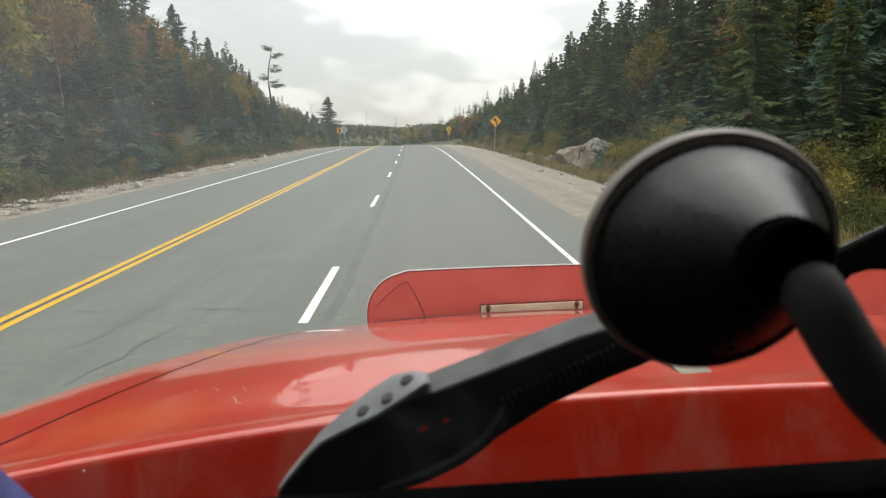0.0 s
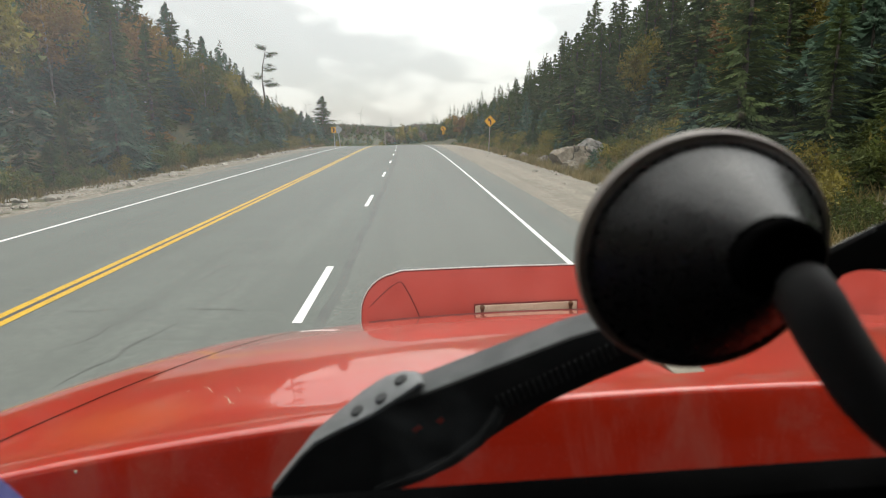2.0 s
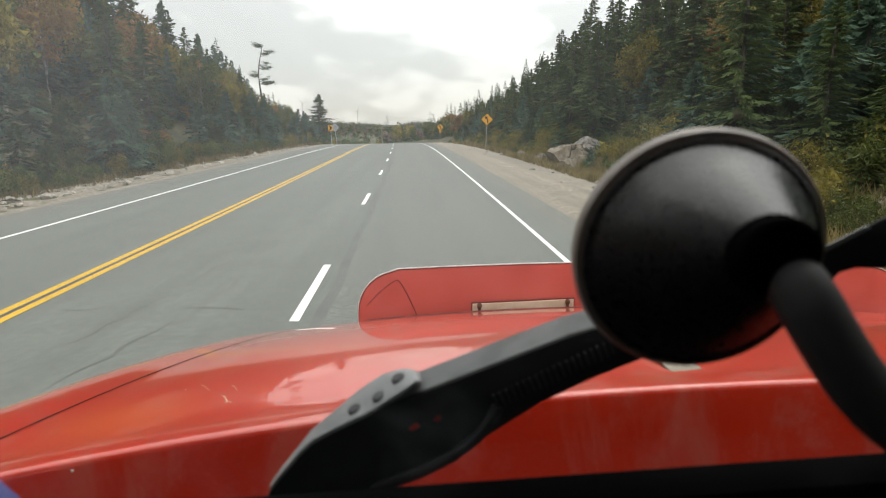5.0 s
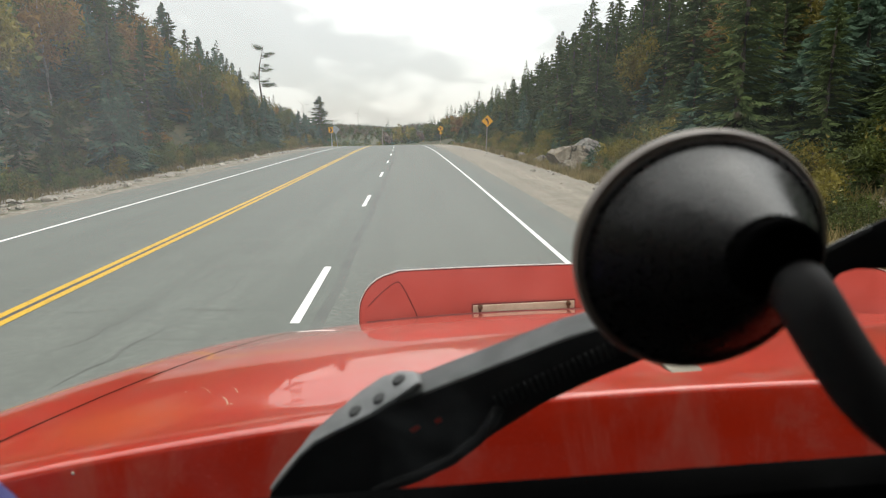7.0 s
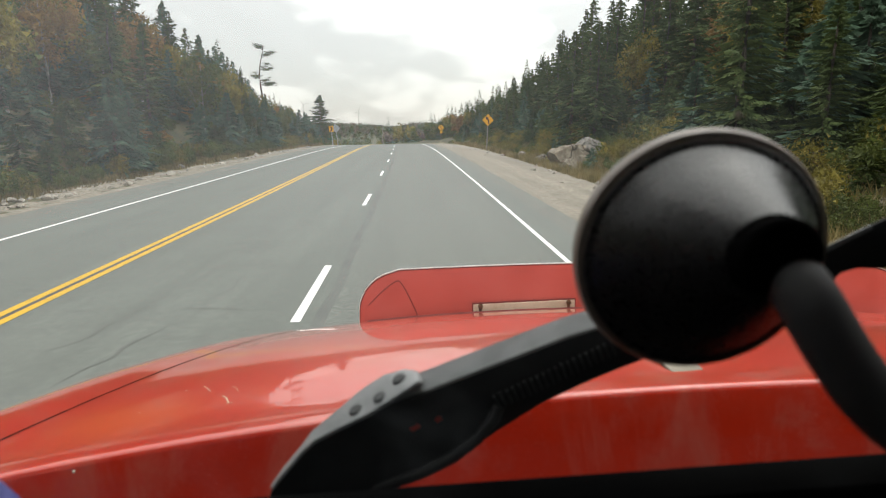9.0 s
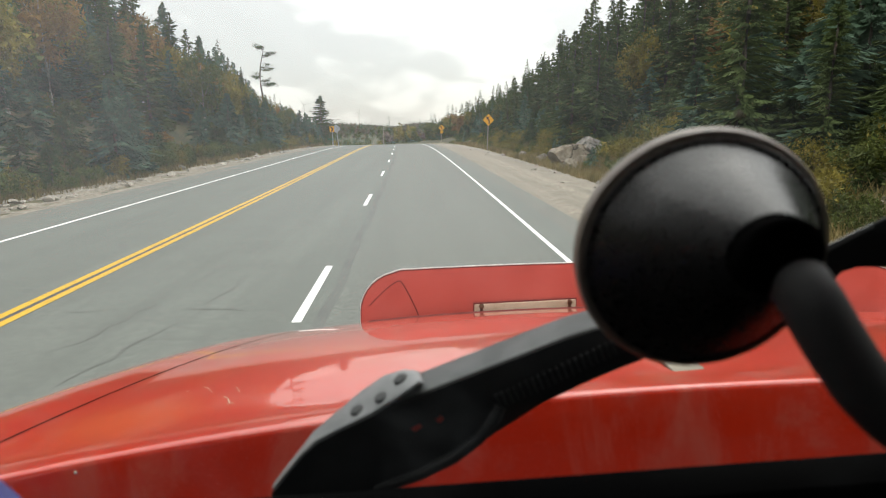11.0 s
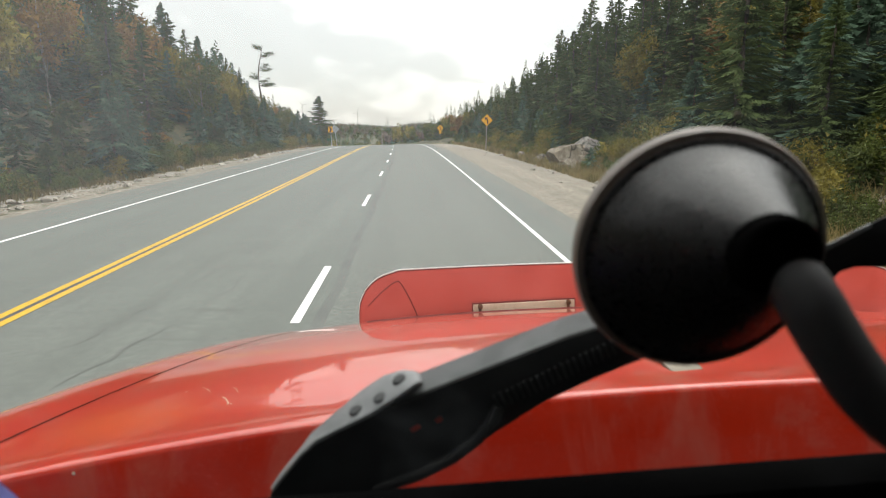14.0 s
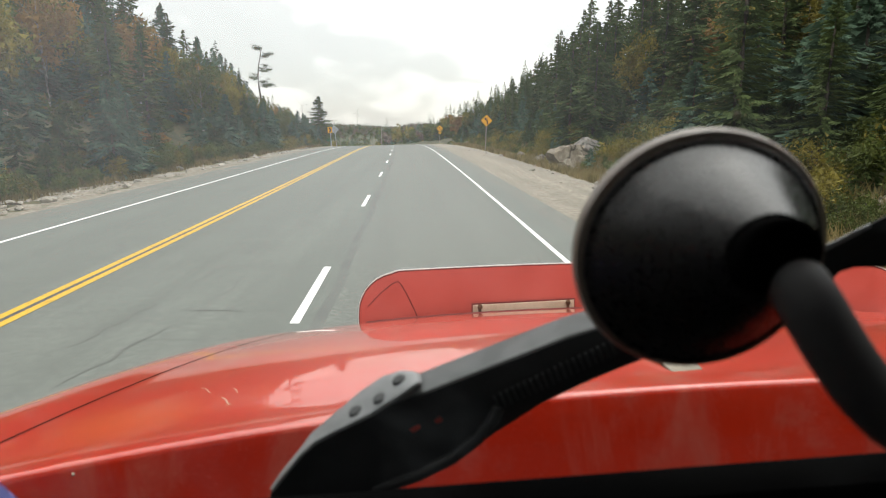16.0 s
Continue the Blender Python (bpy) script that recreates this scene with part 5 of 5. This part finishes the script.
for sign in (-1, 1):
    tpart("cab_door", box((0.05, 1.72, 1.10), (MID + sign * 1.425, -0.62, 1.62), 0.0), M["red"])
    # unseen dark panel, added to keep red door bounce off the phone mount
    tpart("door_lining", box((0.02, 1.70, 1.08), (MID + sign * 1.388, -0.62, 1.62), 0.0), M["cab_grey"])
    tpart("cab_pillar", box((0.05, 0.4, 1.10), (MID + sign * 1.425, -1.28, 2.725), 0.0), M["cab_grey"])
    tpart("side_window", box((0.006, 0.55, 1.10), (MID + sign * 1.425, -0.805, 2.725), 0.0), M["glass"])
    # unseen wide panel, added to keep side light out of the cup's reflection
    tpart("front_pillar", box((0.05, 0.70, 1.10), (MID + sign * 1.425, -0.18, 2.725), 0.0), M["cab_grey"])
tpart("firewall", box((2.9, 0.05, 1.0), (MID, 0.25, 1.55), 0.0), M["cab_grey"])
bm = box((2.9, 0.36, 0.05), (0, 0, 0), 0.018)
bmesh.ops.transform(bm, matrix=Matrix.Translation((MID, 0.085, 2.085)) @ Matrix.Rotation(radians(-1.6), 4, "Y"), verts=bm.verts)
tpart("dashboard", bm, M["rubber"], "black dashboard top under the windshield", smooth=40)
bm = box((2.85, 0.03, 0.034), (0, 0, 0), 0.008)
bmesh.ops.transform(bm, matrix=Matrix.Translation((MID, 0.272, 2.1705)) @ Matrix.Rotation(radians(-2.6), 4, "Y"), verts=bm.verts)
tpart("windshield_seal", bm, M["rubber"], "black rubber seal along the windshield's foot", smooth=40)
bm = box((2.80, 0.005, 1.20), (0, 0, 0))
bmesh.ops.transform(bm, matrix=Matrix.Translation((MID, glass_y(2.69), 2.69)) @ Matrix.Rotation(math.atan(0.15), 4, "X"), verts=bm.verts)
pane = tpart("windshield", bm, M["glass"], "clear windshield with faint dirt smears and a haze veil")
pane.visible_shadow = False
for x, y, z, r in ((0.1287, 0.2268, 2.3544, 0.0016),):
    bm = lathe([(0.0, 0.0006), (r * 0.7, 0.0005), (r, 0.0)], 10)
    bmesh.ops.transform(bm, matrix=Matrix.Translation((x, y, z)) @ Matrix.Rotation(radians(90), 4, "X"), verts=bm.verts)
    tpart("insect_splat", bm, M["post"], "dried pale spot on the windshield", smooth=60)
for x, y, z, r, lean in ((-0.3629, 0.5697, 1.9881, 0.0018, 70),):
    bm = lathe([(0.0, 0.0012), (r * 0.6, 0.0011), (r, 0.0)], 9)
    bmesh.ops.transform(bm, matrix=Matrix.Translation((x, y, z)) @ Matrix.Rotation(radians(lean), 4, "X"), verts=bm.verts)
    tpart("paint_chip", bm, M["cream"], "pale chip in the red paint", smooth=60)


# ---- wiper, outside the glass ----
fitted = [truck]


def wiper_arm():
    a, b = Vector((-0.0866, 0.3134, 2.1373)), Vector((0.1359, 0.2991, 2.2324))
    u = (b - a).normalized()
    k = (b - a).length / 729.0
    wdir = Vector((0, 1, 0)) - u * u.y
    wdir.normalize()
    v = u.cross(wdir)
    if v.z > 0:
        v = -v
    m = Matrix((u, v, wdir)).transposed().to_4x4()
    m.translation = a
    m = m @ Matrix.Scale(k, 4)
    base = empty("wiper", tuple(a))
    fitted.append(base)
    tagged(base, "black coated metal wiper arm resting across the windshield", "wiper")

    def wpart(name, bm, mat, label="", smooth=None):
        bmesh.ops.transform(bm, matrix=Matrix.Translation(-a) @ m, verts=bm.verts)
        return part(name, bm, mat, base, label, smooth)

    body = [(-40, 48), (1, 4), (44, -20), (83, -40), (114, -52), (166, -58), (228, -62), (300, -62), (600, -61), (760, -46), (900, -46), (1036, -46), (1111, -53), (1137, -55), (1500, -80), (1500, 60), (1117, 29), (1073, 10), (1047, 8), (1028, 20), (820, 24), (608, 29), (511, 37), (416, 58), (378, 68), (324, 74), (257, 86), (200, 96), (60, 96)]
    bm = prism(body, 92, 4, 3)
    for v_ in bm.verts:
        if v_.co.z > 46 and v_.co.x < 250 and v_.co.y < 30:
            v_.co.y += 34 * (1 - max(v_.co.x, 0) / 250)
        elif v_.co.z > 46 and v_.co.x > 1030 and v_.co.y < 0:
            v_.co.y += 50
    wpart("arm", bm, M["wiper_black"], smooth=35)
    # pale sheet on top: sky light on the upper face put into its colour
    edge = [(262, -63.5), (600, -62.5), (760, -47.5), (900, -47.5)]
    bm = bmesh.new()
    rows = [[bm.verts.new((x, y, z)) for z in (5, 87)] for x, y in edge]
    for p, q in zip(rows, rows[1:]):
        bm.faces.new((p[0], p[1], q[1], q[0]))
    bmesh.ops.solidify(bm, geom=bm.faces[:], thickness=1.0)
    wpart("upper_face", bm, M["wiper_lit_worn"], "faded upper face of the arm, pale as if sky-lit", smooth=40)
    # pale strip on the near face, painted as the lit top edge
    wpart("worn_edge", prism([(1000, -48), (1036, -48), (1111, -55), (1111, -48), (1036, -38), (1000, -38)], -2.5), M["wiper_lit_worn"], "pale strip painted as the arm's sky-lit edge")
    # the hinge cap: a rounded grey cover with a sloping front edge
    bm = bmesh.new()
    rings = []
    for xf, yf, xn, yn in [(-46, 46, 1, 2), (-13, 24, 44, -22), (32, -1, 83, -43), (76, -30, 114, -55), (130, -49, 166, -61), (201, -73, 228, -66), (253, -84, 278, -76), (289, -81, 313, -84), (308, -72, 328, -88), (318, -62, 334, -84)]:
        rings.append([bm.verts.new(p) for p in ((xn, yn + 6, -4), (xn, yn, -3), (xn * 0.8 + xf * 0.2, yn * 0.8 + yf * 0.2 - 3, 14), (xn * 0.3 + xf * 0.7, yn * 0.3 + yf * 0.7 - 4, 66), (xf, yf, 90), (xf, yf + 9, 91))])
    for p, q in zip(rings, rings[1:]):
        for k in range(6):
            bm.faces.new((p[k], p[(k + 1) % 6], q[(k + 1) % 6], q[k]))
    bm.faces.new(rings[0][::-1])
    bm.faces.new(rings[-1])
    wpart("hinge_cap", bm, M["wiper_lit_worn"], "rounded faded cap over the hinge, pale as if sky-lit", smooth=50)
    for ux, vx, wx in ((199, -70.5, 21), (250, -78, 18), (290, -88, 39)):
        bm = lathe([(0.0, 1), (8, 2.5), (11, 2), (13, 0), (13, -8)], 16)
        bmesh.ops.transform(bm, matrix=Matrix.Translation((ux, vx, wx)) @ Matrix.Rotation(radians(100), 4, "X"), verts=bm.verts)
        wpart("rivet", bm, M["spring"], "dark rivet head", smooth=40)
    for i in range(26):
        bm = box((5, 28, 9), (440 + i * 11.5, 2 - i * 0.9, -1.5), 1.5)
        wpart("spring_coil", bm, M["spring"])
    curve = [(170, 80, 4), (260, 78, -4), (330, 68, -8), (385, 50, -9), (420, 28, -8), (440, 10, -4)]
    wpart("hose", tube(curve, 11, 8), M["wiper_black"], "black washer hose under the arm", smooth=60)
    for (x0, x1, y0) in ((279, 296, -9), (326, 337, -8)):
        wpart("red_mark", prism([(x0, y0), (x1, y0 - 4), (x1 + 3, y0 + 4), (x0 + 4, y0 + 8)], -1.5), M["red"], "small worn red mark")


wiper_arm()


# ---- phone mount on the glass ----
mount = empty("phone_mount", (0.1212, 0.2380, 2.2978))
mount.scale = (0.975, 0.975, 0.975)
mount.rotation_euler = Vector((-0.087, -0.992, -0.087)).to_track_quat("Z", "Y").to_euler()
tagged(mount, "black suction cup phone mount stuck to the windshield", "phone mount")


def off_centre(bm, start, shift, depth):
    """Leans a turned shape so that its far end sits to one side."""
    for v in bm.verts:
        f = min(max((v.co.z - start) / depth, 0.0), 1.2)
        v.co.x += shift[0] * f
        v.co.y += shift[1] * f
    return bm


LEAN = (0.0066, 0.0126)
part("suction_rim", lathe([(0.0, 0.001), (0.0515, 0.001), (0.0536, 0.003), (0.0540, 0.007), (0.0526, 0.0095), (0.046, 0.010), (0.0, 0.010)], 72), M["cup_rubber"], mount, "smoky grey rubber rim of the cup", smooth=35)
part("cup_shell", off_centre(lathe([(0.0, 0.0102), (0.0492, 0.0102), (0.0499, 0.0110), (0.0499, 0.0118), (0.0492, 0.0124), (0.0474, 0.0126), (0.0466, 0.0134), (0.0382, 0.0238), (0.0274, 0.0372), (0.0162, 0.0510), (0.0, 0.0512)], 72), 0.013, LEAN, 0.038), M["black_plastic"], mount, smooth=30)
part("hub", off_centre(lathe([(0.0, 0.0500), (0.0146, 0.0500), (0.0150, 0.0508), (0.0148, 0.0540), (0.0142, 0.0565), (0.0126, 0.0578), (0.0, 0.0582)], 48), 0.013, LEAN, 0.038), M["rubber"], mount, "matt black round hub", smooth=40)
neck = [(0.1319, 0.1900, 2.2990), (0.1305, 0.1830, 2.2977), (0.1323, 0.1780, 2.2927), (0.1363, 0.1750, 2.2848), (0.1425, 0.1720, 2.2744), (0.1511, 0.1690, 2.2629), (0.1634, 0.1660, 2.2520), (0.183, 0.165, 2.2427), (0.22, 0.155, 2.235), (0.26, 0.12, 2.24)]


bpy.context.view_layer.update()
goose = part("gooseneck", tube(smooth_path(neck), 0.0100, 24), M["matt_black"], mount, "matt black bendable neck", smooth=60)
goose.matrix_parent_inverse = mount.matrix_world.inverted()

# ---- cloth on the dashboard ----
bm = bmesh.new()
grid = [[bm.verts.new((-0.292 + 0.0130 * i, 0.20 + 0.012 * j, 2.086 + 0.154 * (1 - (i / 11.5) ** 5) * (0.94 + 0.06 * math.sin(j * 0.9 + i * 0.4)) * min(1, j * 0.5, (5 - j) * 0.7 + 0.05))) for i in range(12)] for j in range(6)]
for a, b in zip(grid, grid[1:]):
    for k in range(11):
        bm.faces.new((a[k], a[k + 1], b[k + 1], b[k]))
bmesh.ops.solidify(bm, geom=bm.faces[:], thickness=0.003)
cloth = new("cloth", finish(bm, "cloth", M["blue_cloth"], 60))
tagged(cloth, "folded violet blue cloth on the black dashboard", "cloth")
fitted += [mount, cloth]

# ---- the truck and what it carries, brought to true size round the driver's eye ----
bpy.context.view_layer.update()
TO_SIZE = Matrix.Translation(EYE) @ Matrix.Scale(SIZE, 4) @ Matrix.Translation((-EYE[0], -EYE[1], -EYE[2]))
for ob in fitted:
    ob.matrix_world = TO_SIZE @ ob.matrix_world
